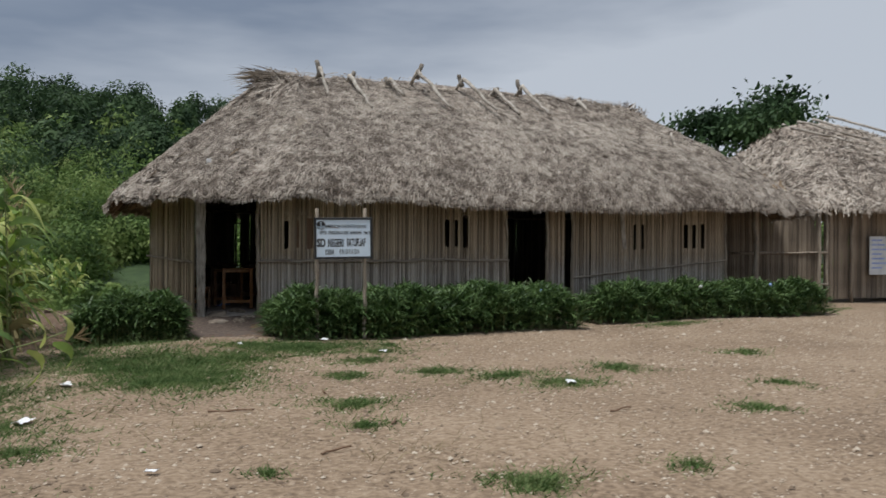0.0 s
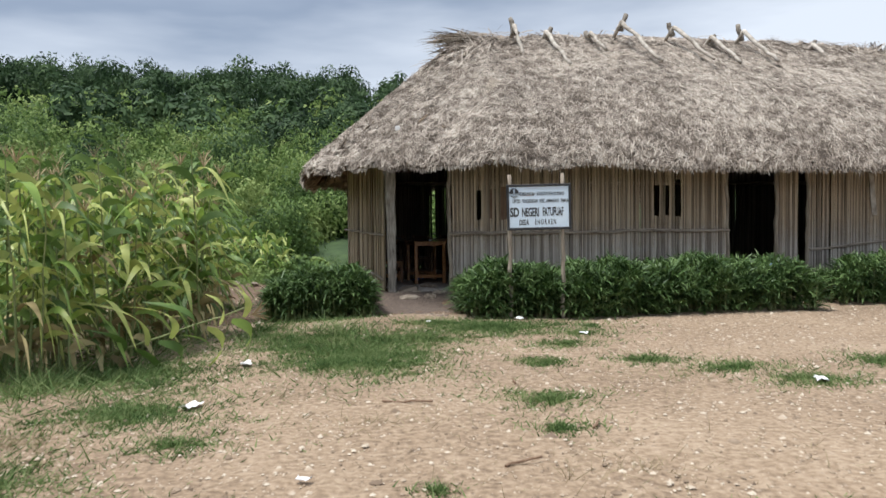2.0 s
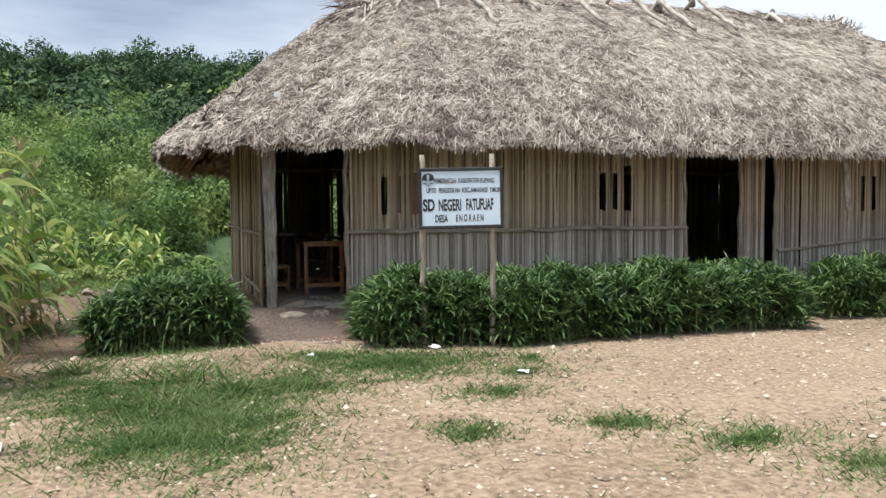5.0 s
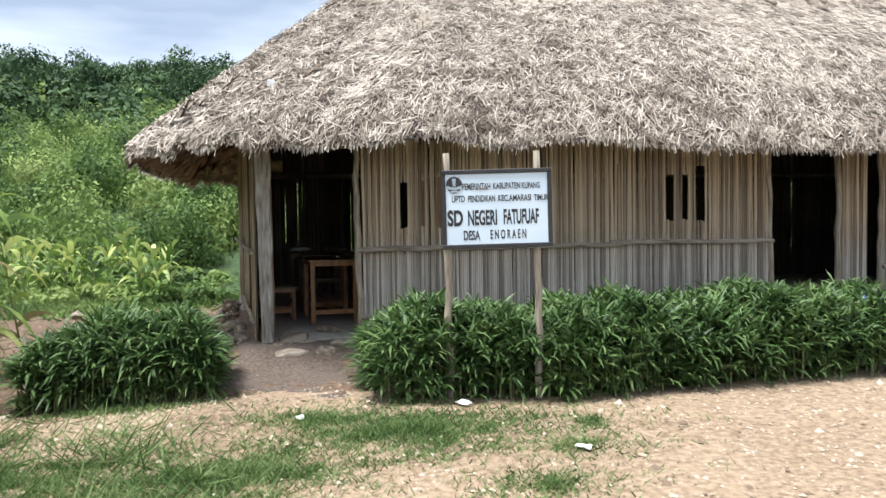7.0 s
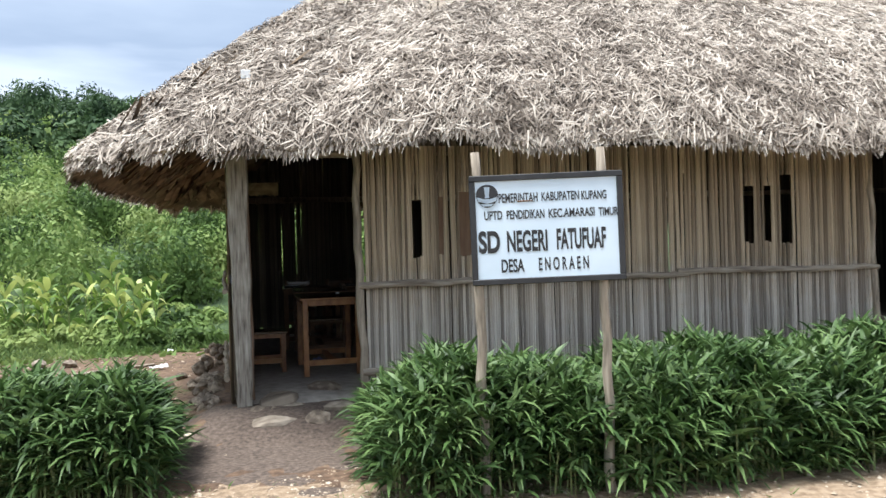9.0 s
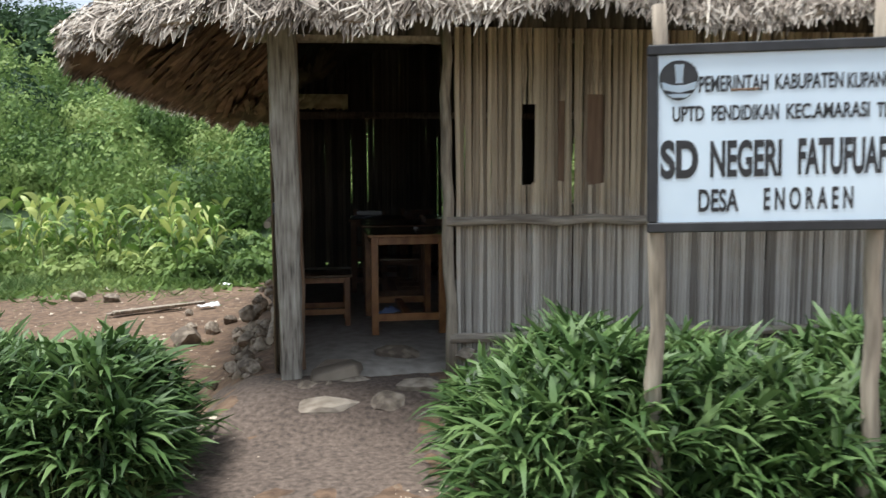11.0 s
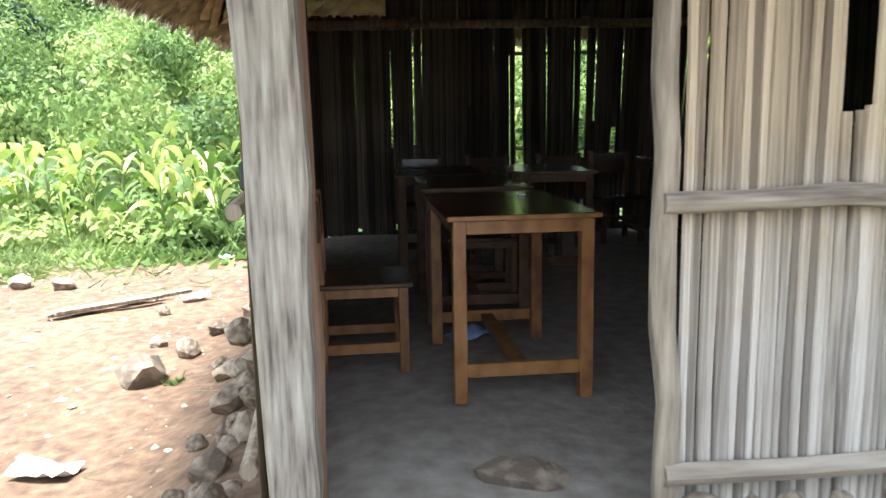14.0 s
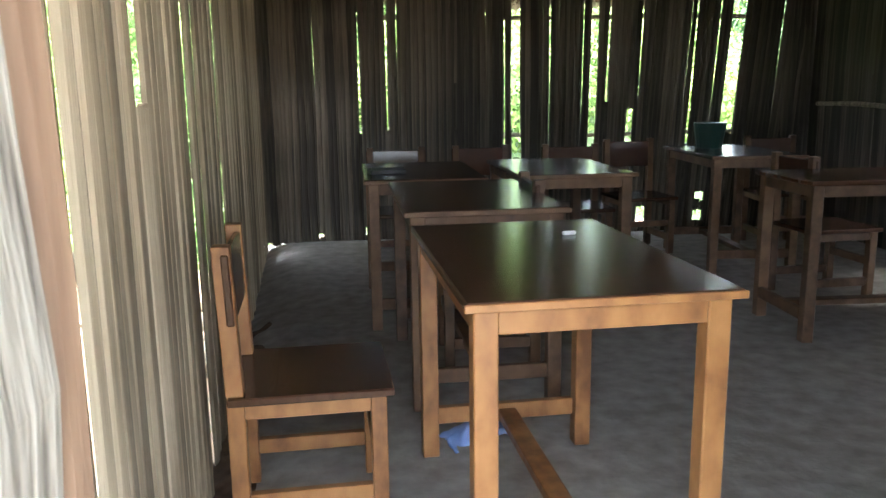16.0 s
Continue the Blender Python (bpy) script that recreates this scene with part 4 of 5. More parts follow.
for i in range(64):
    y = 0.1 + 4.5 * rnd.random() ** 1.5
    s_ = rnd.choice((0.05, 0.06, 0.075, 0.1, 0.12))
    x = -0.28 - 0.065 * y - abs(rnd.gauss(0, 0.13))
    tagged(rock("bank_stone", x, y, -0.24 + rnd.uniform(0.0, 0.12) + (0.12 if x > -0.5 - 0.065 * y else 0), s_, s_ * 0.9, s_ * 0.9, rnd.uniform(0, 180), rnd.randrange(6), tilt=rnd.uniform(-25, 25)),
           "pale broken stone heaped against the end wall", "stone", "stones along the wall")
for x, y, s_, kd in ((-1.2, 2.4, 0.2, 0), (-1.05, 2.85, 0.11, 2), (-1.12, 0.85, 0.09, 4), (-1.3, 3.1, 0.08, 5), (-0.95, 3.3, 0.09, 1), (-0.7, 2.2, 0.1, 3), (-1.5, 4.0, 0.07, 2), (-3.0, 5.1, 0.16, 3), (-2.6, 5.0, 0.12, 1), (-0.75, 3.7, 0.12, 5), (-0.55, 4.6, 0.16, 0)):
    tagged(rock("loose_stone", x, y, float(ground_z(x, y)) + s_ * 0.35, s_, s_ * 0.8, s_ * 0.85, 40 * kd, kd, tilt=10), "broken limestone lying on the bare earth", "stone", "loose stones")
for i in range(9):
    tagged(rock("loose_stone", 12.6 + rnd.uniform(-0.3, 2.4), rnd.uniform(0.3, 0.9), -0.2, 0.12, 0.1, 0.08, rnd.uniform(0, 180), i), "pale stone at the neighbouring hut", "stone", "loose stones")
for i, (x, y, rz, L, w) in enumerate(((-1.9, 4.3, 42, 1.15, 0.06), (-1.95, 4.15, 38, 0.8, 0.08))):
    o = link("plank", boxed(-L / 2, L / 2, -w / 2, w / 2, 0, 0.03, 0.004), POLE)
    o.matrix_world = pose(x, y, float(ground_z(x, y)) + 0.02 + 0.02 * i, 2, 0, rz)
    tagged(o, "weathered grey plank lying on the bare ground", "plank", "planks")


def litter(x, y, s_, seed):
    bm = bmesh.new()
    bmesh.ops.create_grid(bm, x_segments=7, y_segments=6, size=0.5, matrix=Matrix.Diagonal((s_, s_ * 0.6, 1, 1)))
    for v in bm.verts:
        v.co += Vector((0, 0, 0.25 * s_)) * abs(noise.noise(v.co / s_ * 3 + Vector((seed, 0, 0)))) + 0.15 * s_ * noise.noise_vector(v.co / s_ * 2 + Vector((0, seed, 0)))
    bmesh.ops.solidify(bm, geom=bm.faces[:], thickness=0.003)
    o = link("litter", bm, LITTER)
    o.matrix_world = pose(x, y, float(ground_z(x, y)) + 0.025, 0, 0, seed * 50)
    tagged(o, "crumpled white plastic scrap on the ground", "litter", "scraps of litter")


for i, (x, y, s_) in enumerate(((-2.23, -6.55, 0.16), (-1.97, -4.85, 0.16), (-1.37, -8.5, 0.09), (-1.5, -9.2, 0.07), (2.98, -6.6, 0.16), (1.40, -2.42, 0.13), (-1.25, 1.25, 0.24), (-1.4, 4.5, 0.22), (0.15, -2.6, 0.09), (1.9, -3.6, 0.1), (-1.5, 6.4, 0.16), (-2.9, -2.6, 0.1))):
    litter(x, y, s_, i + 1)
for x, y, rz, L in ((-0.1, -8.3, 20, 0.26), (0.6, -7.6, 60, 0.2), (-0.6, -6.7, -20, 0.4), (2.6, -8.0, 10, 0.25), (0.4, -6.1, 80, 0.15)):
    z = float(ground_z(x, y)) + 0.012
    o = link("twig", crooked((-L / 2, 0, 0), (L / 2, 0, 0.01), 0.009, 0.01, 6, int(L * 100)), BROWN)
    o.matrix_world = pose(x, y, z, 0, 0, rz)
    tagged(o, "short brown twig lying on the dry yard", "twig", "twigs")

# ---- hedges ----
def hedge(name, label, x0, x1, y0, y1, h, n, seed, mat=LEAF, long=(0.14, 0.30), wide=(0.016, 0.031), skew=0.0):
    g = np.random.default_rng(seed)
    e = empty(name)
    tagged(e, label, "hedge", "hedges")
    m = n // 6
    px, py = g.uniform(x0, x1, m), g.uniform(y0, y1, m)
    rx = np.minimum(px - x0, x1 - px)
    ry = np.minimum(py - y0, y1 - py)
    cap = h * (0.45 + 0.55 * np.clip(np.minimum(rx / 0.22, ry / 0.22), 0, 1) ** 0.5) * (0.86 + 0.14 * np.sin(px * 3.1 + seed) * np.cos(px * 7.3))
    pz = cap * (1 - g.uniform(0, 1, m) ** 1.7 * 0.95)
    py = py + skew * smooth(x0 + 0.5, x0 + 1.4, px) * (y1 - py) / (y1 - y0)
    crown = np.stack([px, py, ground_z(px, py) + pz], -1)
    mid = np.array([(x0 + x1) / 2, (y0 + y1) / 2])
    out = np.stack([np.sign(px - mid[0]) * np.clip(1 - rx / 0.3, 0, 1), np.sign(py - mid[1]) * np.clip(1 - ry / 0.3, 0, 1), 0.35 + pz * 0.9], -1)
    base = np.repeat(crown, 6, 0) + g.normal(0, 0.012, (m * 6, 3))
    az = g.uniform(0, 2 * np.pi, m * 6)
    way = np.stack([np.cos(az), np.sin(az), g.uniform(0.15, 1.3, m * 6)], -1) + np.repeat(out, 6, 0) * 0.8
    L = g.uniform(*long, m * 6)
    face = np.array([0, 0, 1.0]) + g.normal(0, 0.3, (m * 6, 3))
    f = blades("foliage", mat, base, way, face, L, g.uniform(*wide, m * 6), g.uniform(0.2, 0.75, m * 6), e, 3, (0.4, 1.0, 0.8, 0.04))
    tagged(f, "dark green strap-shaped leaves", kind="stuff")
    st = g.choice(m, min(m, 900), replace=False)
    b = np.stack([px[st], py[st], ground_z(px[st], py[st]) - 0.03], -1)
    s_ = blades("undergrowth", STALK, b, crown[st] - b + g.normal(0, 0.02, (len(st), 3)), g.normal(0, 1, (len(st), 3)), pz[st] + 0.02, np.full(len(st), 0.012), np.zeros(len(st)), e, 2, (1, 1, 0.8))
    tagged(s_, "thin green stems", kind="stuff")
    return e


hedge("hedge", "dense dark green strap-leaved hedge before the hut", 0.76, 5.9, -2.24, -1.1, 0.72, 34000, 1, skew=-0.16)
hedge("hedge", "dark green hedge before the second classroom", 6.75, 12.6, -1.75, -0.85, 0.72, 20000, 2)
hedge("hedge", "small dark green strap-leaved bush beside the doorway", -1.95, -0.5, -1.75, -0.75, 0.68, 9500, 3)
o = hedge("seedling", "broad-leaved light green seedling in the hedge", 1.20, 1.32, -2.12, -2.04, 0.22, 60, 5, GRASS, (0.07, 0.11), (0.035, 0.05))
tagged(o, category="plant", group="plants")
for x, y, mat, nm in ((9.05, -1.75, LITTER, "white blossom on the hedge"), (11.0, -1.6, BLUE, "small blue blossom on the hedge"), (5.35, -2.0, BLUE, "small violet blossom on the hedge")):
    o = new("flower", ROCKS[0].copy())
    o.data.materials.clear()
    o.data.materials.append(mat)
    o.matrix_world = pose(x, y, 0.42) @ Matrix.Diagonal((0.05, 0.04, 0.06, 1))
    tagged(o, nm, "flower", "flowers")


# ---- maize ----
def maize(seed, h, young=False):
    rnd = random.Random(seed)
    e = empty("maize_plant")
    tagged(e, "tall green maize plant with drooping yellowing leaves", "maize", "maize plants")
    part("stalk", crooked((0, 0, -0.05), (rnd.uniform(-0.1, 0.1), rnd.uniform(-0.1, 0.1), h * 0.93), 0.014, 0.012, 7, seed, 0.5, 6), STALK, e)
    k = 8 if young else 13
    for i in range(k):
        z = h * (0.12 + 0.76 * i / (k - 1))
        az = rnd.uniform(-0.5, 0.5) + math.pi * i + seed
        L = rnd.uniform(0.6, 0.85) * (0.8 + 0.3 * math.sin(math.pi * i / (k - 1)))
        blades("leaf", DRYLEAF if not young and (i < 2 or rnd.random() < 0.1) else CORN, np.array([[0, 0, z]]), np.array([[math.cos(az), math.sin(az), (1.6 if young else 1.0) * rnd.uniform(0.7, 1.5)]]), np.array([[rnd.uniform(-0.8, 0.8), rnd.uniform(-0.8, 0.8), 0.6]]), np.array([L]), np.array([rnd.uniform(0.075, 0.112) * (1.1 if young else 1.0)]),
               np.array([rnd.uniform(0.5, 0.85) if young else rnd.uniform(0.7, 1.25)]), e, 7, (0.4, 0.85, 1.0, 0.95, 0.75, 0.4, 0.05))
    if young:
        e["label"] = "young bright green maize plant behind the hut"
        return e
    n = 9
    az = np.linspace(0, 6.28, n)
    blades("tassel", TASSEL, np.tile([[0, 0, h * 0.92]], (n, 1)), np.stack([np.cos(az) * 0.5, np.sin(az) * 0.5, np.ones(n)], -1), np.tile([[1.0, 0.3, 0]], (n, 1)), np.full(n, 0.24), np.full(n, 0.012), np.full(n, 0.25), e, 3)
    return e


KINDS = [maize(1, 2.25), maize(2, 2.0), maize(3, 2.4), maize(4, 1.8)]
spots = [(-3.3, -3.9), (-3.9, -2.4), (-2.75, -1.7), (-3.2, -2.9)]
rnd = random.Random(9)
for e, (x, y) in zip(KINDS, spots):
    e.matrix_world = pose(x, y, float(ground_z(x, y)), 0, 0, rnd.uniform(0, 360))
for i in range(120):
    y = rnd.uniform(-5.4, 1.4)
    edge = -2.6 - 0.45 * max(0, -3.2 - y)
    x = edge - abs(rnd.gauss(0, 1.15))
    o = copy_thing(KINDS[i % 4], pose(x, y, float(ground_z(x, y)) - 0.02, rnd.uniform(-6, 6), rnd.uniform(-6, 6), rnd.uniform(0, 360)))
    s_ = rnd.uniform(0.82, 1.02)
    o.scale = (s_, s_, s_)
YOUNG = [maize(11, 1.0, True), maize(12, 1.15, True), maize(13, 0.85, True)]
for e, (x, y) in zip(YOUNG, ((-3.2, 8.6), (-4.4, 9.2), (-2.4, 9.4))):
    e.matrix_world = pose(x, y, float(ground_z(x, y)) - 0.02, 0, 0, rnd.uniform(0, 360))
for i in range(120):
    y = rnd.uniform(7.4, 12.8)
    x = -1.0 - rnd.uniform(0, 8.0) - 0.1 * y
    o = copy_thing(YOUNG[i % 3], pose(x, y, float(ground_z(x, y)) - 0.02, rnd.uniform(-8, 8), rnd.uniform(-8, 8), rnd.uniform(0, 360)))
    s_ = rnd.uniform(0.75, 1.15)
    o.scale = (s_, s_, s_)

o = copy_thing(KINDS[1], pose(-3.6, -4.6, -0.28, 74, 0, 75))
o["label"] = "fallen maize plant leaning over the grass"

# ---- grass, gravel ----
def turf(name, label, patches, seed, mat=GRASS, dens=650, long=(0.05, 0.13), wide=(0.004, 0.009)):
    g = np.random.default_rng(seed)
    P = []
    for x, y, rx, ry, d in patches:
        n = int(dens * rx * ry * 3.14 * d)
        a, r = g.uniform(0, 2 * np.pi, n), np.minimum(np.abs(g.normal(0, 0.62, n)), 1.7)
        wob = 1 + 0.25 * np.sin(a * 3 + x) + 0.15 * np.sin(a * 7 + y)
        P.append(np.stack([x + rx * r * np.cos(a) * wob, y + ry * r * np.sin(a) * wob], -1))
    P = np.concatenate(P)
    n = len(P)
    base = np.stack([P[:, 0], P[:, 1], ground_z(P[:, 0], P[:, 1]) - 0.008], -1)
    az = g.uniform(0, 2 * np.pi, n)
    way = np.stack([np.cos(az) * 0.8, np.sin(az) * 0.8, g.uniform(0.25, 1.5, n)], -1)
    o = blades(name, mat, base, way, g.normal(0, 1, (n, 3)), g.uniform(*long, n), g.uniform(*wide, n), g.uniform(0.1, 0.8, n), None, 1, (1, 0.15))
    return tagged(o, label, "grass", kind="stuff")


turf("grass", "short green grass patches on the dry yard", [(-0.75, -4.4, 0.95, 1.15, 1.6), (-1.1, -5.0, 0.8, 0.6, 1.2), (0.9, -2.95, 1.15, 0.6, 1.7), (-0.2, -3.5, 1.0, 0.5, 1.0), (-1.4, -3.9, 0.9, 0.6, 0.8), (0.2, -2.6, 0.5, 0.3, 1.3), (0.97, -5.1, 0.28, 0.3, 1.5), (0.5, -6.8, 0.38, 0.35, 1.5),
     (0.35, -7.6, 0.3, 0.25, .6), (2.0, -5.2, 0.4, 0.35, 1.0), (2.6, -5.8, 0.55, 0.3, 1.0), (3.0, -6.5, 0.5, 0.4, 1.0), (4.1, -5.9, 0.4, 0.45, 1.0), (0.85, -9.5, 0.32, 0.28, 2.0), (2.0, -9.6, 0.2, 0.2, 0.9), (3.9, -8.3, 0.35, 0.3, 0.9), (6.8, -5.2, 0.4, 0.3, 0.9),
     (1.9, -3.5, 0.5, 0.3, 0.8), (1.5, -4.1, 0.6, 0.3, 0.7), (-0.3, -3.6, 0.5, 0.35, 0.9), (8.0, -2.2, 0.8, 0.25, 1.0), (13.0, -0.9, 1.0, 0.25, 1.0), (-2.7, -6.6, 0.8, 0.8, 1.0), (-3.2, -8.3, 0.7, 0.6, 1.2), (-3.0, -5.0, 0.9, 0.9, 1.3), (-2.2, -7.6, .4, .3, .7),
     (3.0, -2.15, 2.3, 0.14, 0.7), (-1.2, -1.9, 0.8, 0.2, 1.0), (-0.68, -8.7, 0.14, 0.12, 1.2), (-1.9, -3.0, 0.7, 0.5, 0.5), (-1.0, 2.3, 0.06, 0.06, 2), (5.2, -7.4, 0.3, 0.3, 0.8), (-1.5, -3.4, .8, .5, .9), (2.2, -3.0, .2, .2, .8)], 21, dens=7800, long=(0.03, 0.10), wide=(0.006, 0.014))
turf("weeds", "longer grass and weeds beside the maize", [(-3.6, -5.4, 1.1, 1.0, 1.0), (-4.6, -4.0, 1.6, 2.4, 0.8), (-3.3, -3.0, 0.8, 1.6, 0.8), (-5.5, -7.5, 2.0, 1.6, 0.7), (-6.0, -1.0, 2.5, 3.0, 0.5), (-0.9, -4.0, 0.6, 0.5, 0.5), (-0.95, -3.1, 0.7, 0.45, 1.0), (-1.9, -2.6, 0.6, 0.5, 0.9), (-0.5, -3.6, 0.5, 0.4, 0.5), (-3.0, 0.6, 1.1, 1.0, 0.5), (-1.1, -2.6, .5, .3, .5),
      (-6, 8.5, 5.0, 2.2, 1.6), (-5, 11, 6.0, 2.0, 1.0), (-4.2, 6.4, 2.0, 1.3, 1.0), (-2.3, 7.6, 1.6, 1.0, 1.2), (-5.5, 3.0, 1.6, 2.5, 0.7), (1, 8, 2.5, 1.2, 1), (4.5, 8.2, 2.5, 1.2, 1)], 22, dens=520, long=(0.14, 0.42), wide=(0.006, 0.016))
turf("vines", "low broad-leaved creepers at the field's edge", [(-2.6, 6.6, 1.6, 0.6, 1.0), (-4.6, 5.6, 1.3, 0.7, 1.0), (-1.2, 7.4, 0.8, 0.5, 1.0), (-3.6, 7.6, 2.6, 0.8, 0.9), (-2.2, 7.0, 1.8, 0.6, 1.2), (-6.0, 7.2, 2.0, 1.2, 0.8)], 23, mat=SHRUB, dens=520, long=(0.1, 0.2), wide=(0.06, 0.12))
turf("straw", "dry straw and withered stalks on the yard", [(-0.9, -7.2, 1.0, 0.4, 0.35), (-1.6, -6.3, 0.9, 0.5, 0.3), (0.5, -8.5, 2.2, 1.0, 0.12), (2, -6, 4, 3, 0.05), (-3.2, -7.4, 1.0, 1.0, 0.5), (-1, -3.6, 1.5, 1, 0.15)], 24, mat=DRYGRASS, dens=600, long=(0.05, 0.2), wide=(0.003, 0.007))


def gravel(name, label, n, x0, x1, y0, y1, seed, big):
    g = np.random.default_rng(seed)
    x, y = g.uniform(x0, x1, n), g.uniform(y0, y1, n)
    keep = ~((x > -0.5) & (x < 11.5) & (y > -0.35))
    x, y = x[keep], y[keep]
    n = len(x)
    c = np.stack([x, y, ground_z(x, y) + 0.001], -1)
    s_ = g.gamma(2.0, big / 2, n)[:, None, None]
    o8 = np.array([[1, 0, 0], [0.3, 0.9, 0], [-0.8, 0.6, 0], [-0.7, -0.7, 0], [0.4, -0.9, 0], [0.1, 0.1, 0.6]], float)
    jit = o8[None] * (1 + g.normal(0, 0.22, (n, 6, 3)))
    a = g.uniform(0, 6.28, n)
    rot = np.stack([np.stack([np.cos(a), -np.sin(a), 0 * a], -1), np.stack([np.sin(a), np.cos(a), 0 * a], -1), np.stack([0 * a, 0 * a, 1 + 0 * a], -1)], -2)
    v = np.einsum("nij,nkj->nki", rot, jit) * s_ + c[:, None]
    f = np.array([[i, (i + 1) % 5, 5] for i in range(5)])
    faces = (np.arange(n)[:, None, None] * 6 + f[None]).reshape(-1, 3)
    return tagged(from_arrays(name, v.reshape(-1, 3), faces, PEBBLE), label, "gravel", kind="stuff")


gravel("gravel", "small pale gravel scattered over the brown yard", 90000, -4, 14, -12.0, -1.8, 31, 0.0062)
gravel("gravel_coarse", "coarser pale pebbles on the yard", 5000, -4, 14, -11.5, -1.6, 32, 0.012)
gravel("rubble", "small stone rubble on the bare bank", 1300, -4, -0.3, -1.2, 6.2, 33, 0.011)


gravel("doorstep_grit", "fine grit trodden into the earth before the doorway", 2600, -1.3, 0.9, -2.2, -0.36, 34, 0.006)

# ---- shrubs, woods, single trees ----
def scrub(name, label, n, leaves, xr, yr, size, leaf, seed, mat, lift=0.35, keep=None, tall=1.0):
    """Many bushes: each a lumpy mound of small leaves, with gaps."""
    g = np.random.default_rng(seed)
    x, y = g.uniform(*xr, n), g.uniform(*yr, n)
    if keep is not None:
        k_ = keep(x, y)
        x, y = x[k_], y[k_]
    n = len(x)
    s_ = g.uniform(*size, n)
    lump = g.normal(0, 1, (n, 7, 3))
    lump = lump / np.linalg.norm(lump, axis=2, keepdims=True) * g.uniform(0.3, 0.8, (n, 7, 1))
    which = g.integers(0, 7, (n, leaves))
    c = np.take_along_axis(lump, which[:, :, None].repeat(3, 2), 1)
    d = g.normal(0, 1, (n, leaves, 3))
    d = d / np.linalg.norm(d, axis=2, keepdims=True)
    p = c * 0.7 + d * g.uniform(0.3, 0.5, (n, leaves, 1))
    p[:, :, 2] = p[:, :, 2] * tall + lift * tall
    p = p * s_[:, None, None] + np.stack([x, y, ground_z(x, y)], -1)[:, None]
    nl = n * leaves
    out = d.reshape(-1, 3)
    way = np.cross(out, g.normal(0, 1, (nl, 3))) + out * g.uniform(-0.1, 0.5, nl)[:, None] - np.array([0, 0, 0.25])
    L = g.uniform(*leaf, nl)
    o = blades(name, mat, p.reshape(-1, 3), way, out + g.normal(0, 0.35, (nl, 3)), L, L * g.uniform(0.45, 0.8, nl), np.full(nl, 0.25), None, 1, (1.0, 0.45))
    return tagged(o, label, "vegetation", kind="stuff")


scrub("shrubs_near", "bright green leafy shrubs behind the maize", 125, 1600, (-16, 8), (12.6, 25), (0.9, 1.9), (0.06, 0.14), 41, SHRUB, tall=1.15, keep=lambda x, y: y > 12.5)
scrub("shrubs_side", "green leafy shrubs among the maize", 60, 700, (-16, -5), (-6, 10), (0.5, 1.1), (0.07, 0.14), 42, SHRUB)
scrub("shrubs_mid", "green scrub covering the slope", 250, 1000, (-50, 14), (22, 56), (1.2, 2.8), (0.09, 0.21), 43, SHRUB, tall=1.2)
scrub("shrubs_far", "green scrub on the upper slope", 420, 300, (-100, 30), (52, 100), (1.8, 4.0), (0.25, 0.55), 44, SHRUB, tall=1.1, keep=lambda x, y: y - 0.22 * x < 80)
scrub("bushes_dark", "dark green bushes among the scrub", 90, 1000, (-50, 14), (19, 60), (1.0, 2.3), (0.11, 0.26), 48, TREE, 0.4, tall=1.2)
scrub("bushes_upper", "dark green bushes on the upper slope", 110, 420, (-100, 25), (50, 95), (1.6, 3.2), (0.25, 0.55), 49, TREE, 0.4, tall=1.1)
scrub("grove", "round dark tree crowns rising behind the hut", 6, 5000, (-2.5, 4.5), (45, 50), (2.4, 3.4), (0.14, 0.3), 52, TREE, 0.75, tall=1.15)
scrub("low_weeds", "low leafy weeds and creepers behind the bare bank", 110, 320, (-9, -1.2), (6.9, 11.5), (0.25, 0.5), (0.06, 0.14), 53, SHRUB, 0.3, tall=0.8)
scrub("shrubs_right", "green scrub behind the huts", 140, 200, (14, 60), (10, 45), (1.0, 2.4), (0.25, 0.5), 45, SHRUB)
scrub("woods", "dark green wood along the hill's crest", 330, 700, (-130, 40), (76, 150), (2.0, 4.0), (0.24, 0.52), 46, TREE, 0.7, keep=lambda x, y: (y - 0.22 * x > 78) & (x < 20), tall=1.1)
scrub("crest_trees", "rounded dark crowns rising over the wood", 75, 900, (-110, 22), (84, 116), (1.7, 3.3), (0.22, 0.5), 51, TREE, 0.75, keep=lambda x, y: (y - 0.22 * x > 84) & (np.sin(x * 0.23) + np.sin(x * 0.61) > -0.7), tall=1.1)
scrub("woods_edge", "dark trees standing over the slope", 34, 900, (-34, -2), (44, 66), (1.7, 3.0), (0.3, 0.65), 47, TREE, 0.7, keep=lambda x, y: (x > -20), tall=1.2)


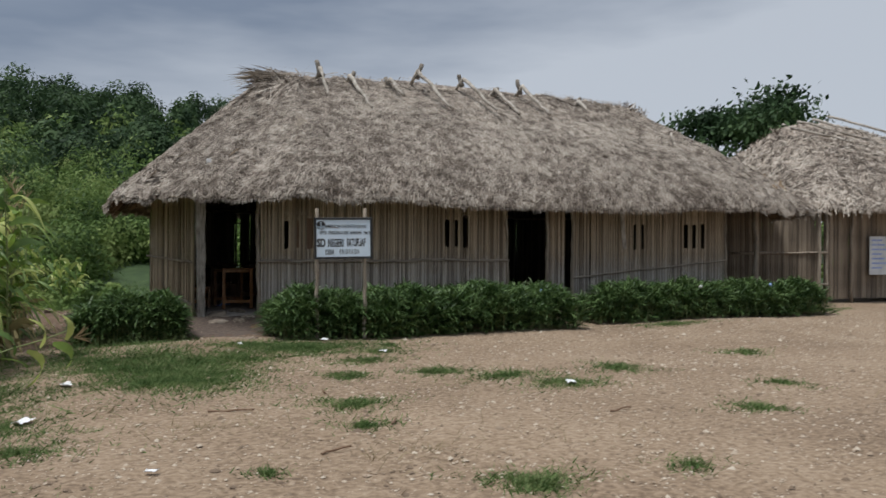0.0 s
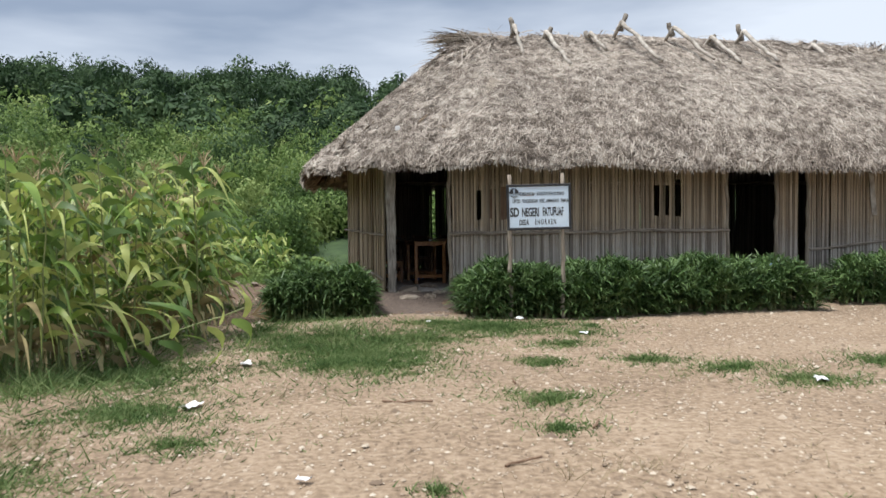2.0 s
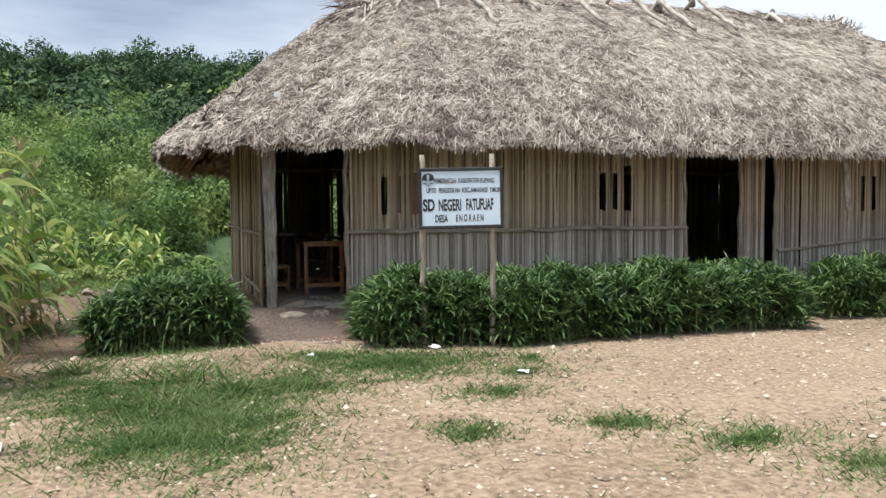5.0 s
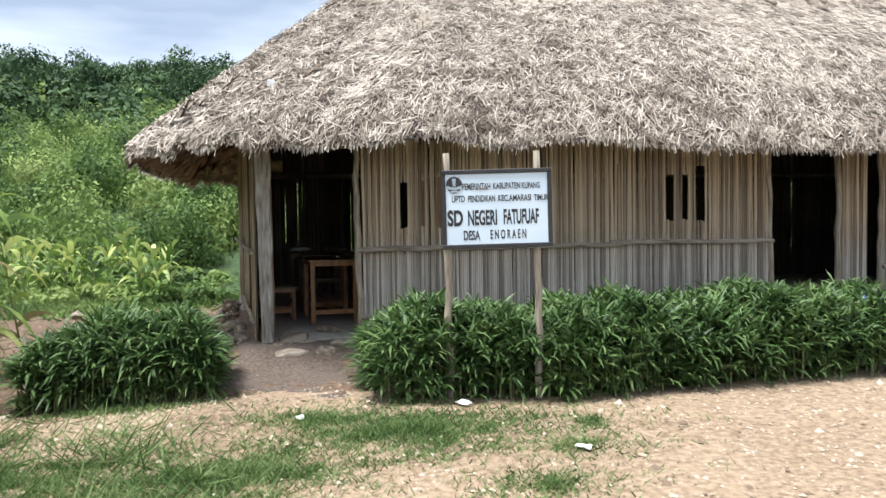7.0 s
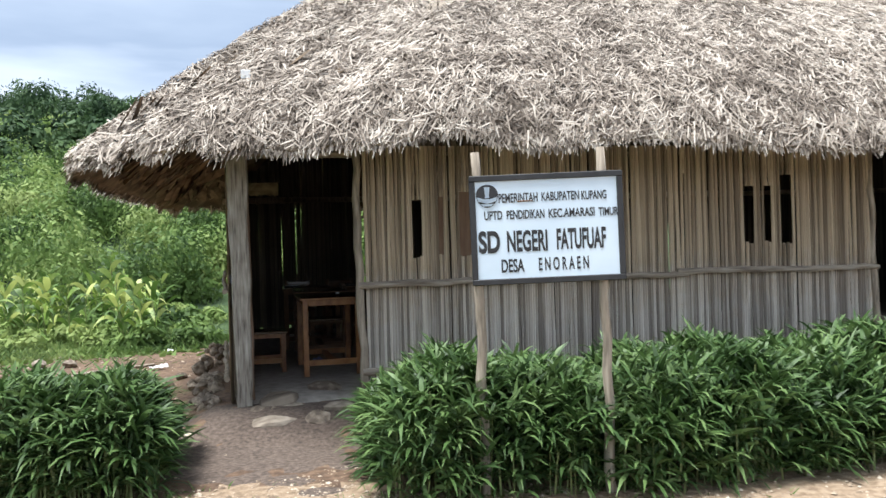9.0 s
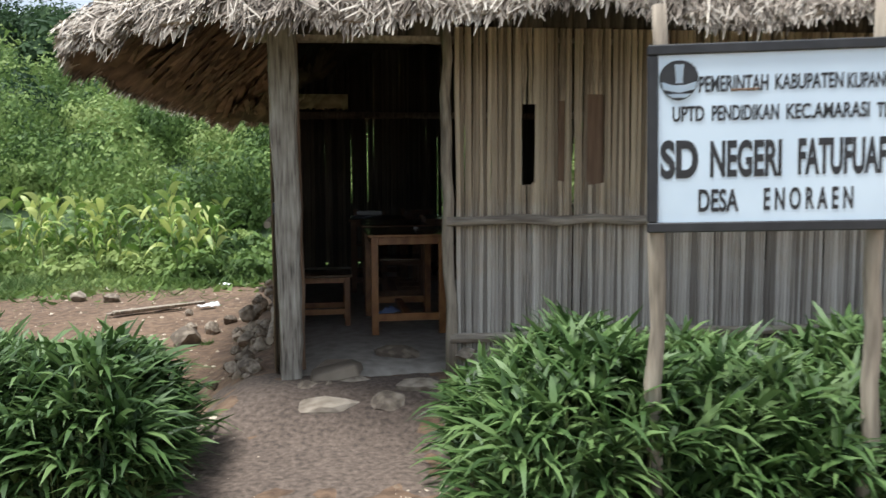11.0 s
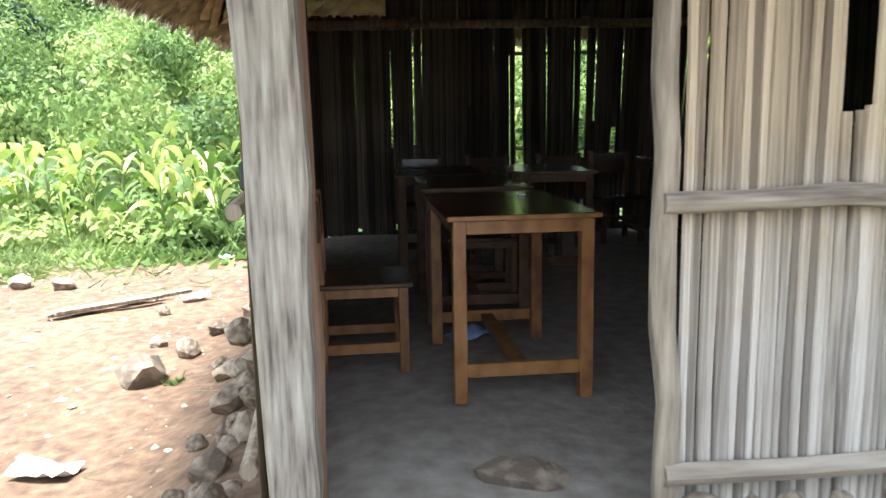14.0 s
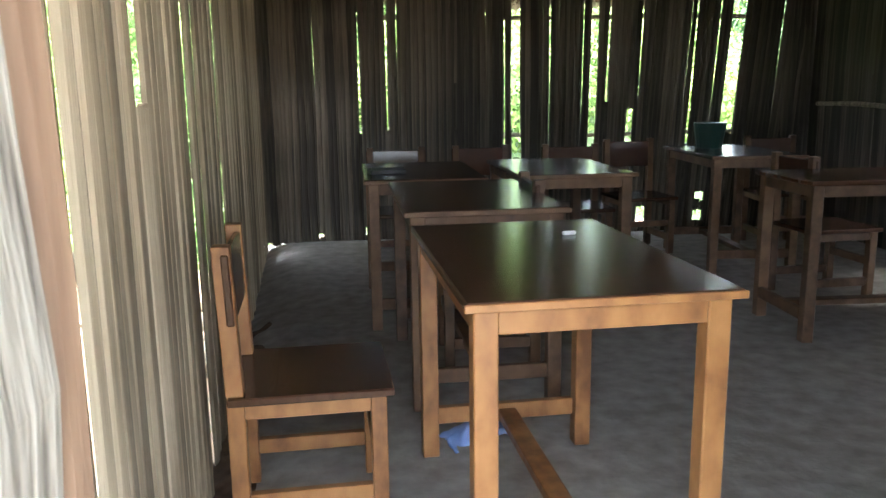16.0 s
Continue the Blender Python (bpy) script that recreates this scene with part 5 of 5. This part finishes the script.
def tree(x, y, h, spread, seed, label, leaves=9000, leaf=(0.16, 0.34)):
    rnd, g = random.Random(seed), np.random.default_rng(seed)
    e = empty("tree")
    tagged(e, label, "tree", "trees")
    z0 = float(ground_z(x, y)) - 0.1
    fork = Vector((x + 0.3, y, z0 + h * 0.38))
    part("trunk", crooked((x, y, z0), fork, h * 0.028, 0.1, 8, seed, 0.75), BARK, e, smooth=True)
    tips = []
    for i in range(11):
        az = i * 2.4 + rnd.uniform(-0.4, 0.4)
        r = spread * rnd.uniform(0.35, 1.0)
        tip = Vector((x + math.cos(az) * r, y + math.sin(az) * r * 0.8, z0 + h * (0.98 - 0.36 * (r / spread) ** 2 + rnd.uniform(-0.1, 0.02))))
        mid_ = fork.lerp(tip, 0.5) + Vector((0, 0, -0.06 * h))
        part("limb", tube([fork - Vector((0, 0, 0.3)), fork.lerp(mid_, 0.5), mid_, tip], [h * 0.017, h * 0.012, h * 0.008, h * 0.003], 6, 0.1, seed + i), BARK, e, smooth=True)
        tips += [tip, mid_.lerp(tip, 0.6) + Vector((rnd.uniform(-1, 1), rnd.uniform(-1, 1), 0.3)) * spread * 0.18]
    t = np.array([list(q) for q in tips])
    pick = g.integers(0, len(t), leaves)
    d = g.normal(0, 1, (leaves, 3)) * np.array([0.2, 0.2, 0.075]) * spread
    p = t[pick] + d
    L = g.uniform(*leaf, leaves)
    f = blades("crown", TREE, p, g.normal(0, 1, (leaves, 3)), np.array([0, 0, 1.0]) + g.normal(0, 0.7, (leaves, 3)), L, L * 0.55, np.full(leaves, 0.2), e, 2, (0.3, 1.0, 0.1))
    tagged(f, "dark green layered foliage", kind="stuff")


tree(31.8, 20.0, 9.6, 4.2, 61, "spreading dark green tree behind the huts", 9000, (0.2, 0.4))
tree(41.0, 22.0, 7.9, 3.2, 62, "dark green tree behind the neighbouring hut", 7000, (0.2, 0.42))
tree(38.9, 35.0, 6.5, 2.2, 63, "smaller leafy tree behind the thatched hut", 3000, (0.2, 0.45))
tree(35.0, 40.0, 8.4, 2.0, 64, "leafy tree whose crown tops the thatch", 3000, (0.2, 0.45))
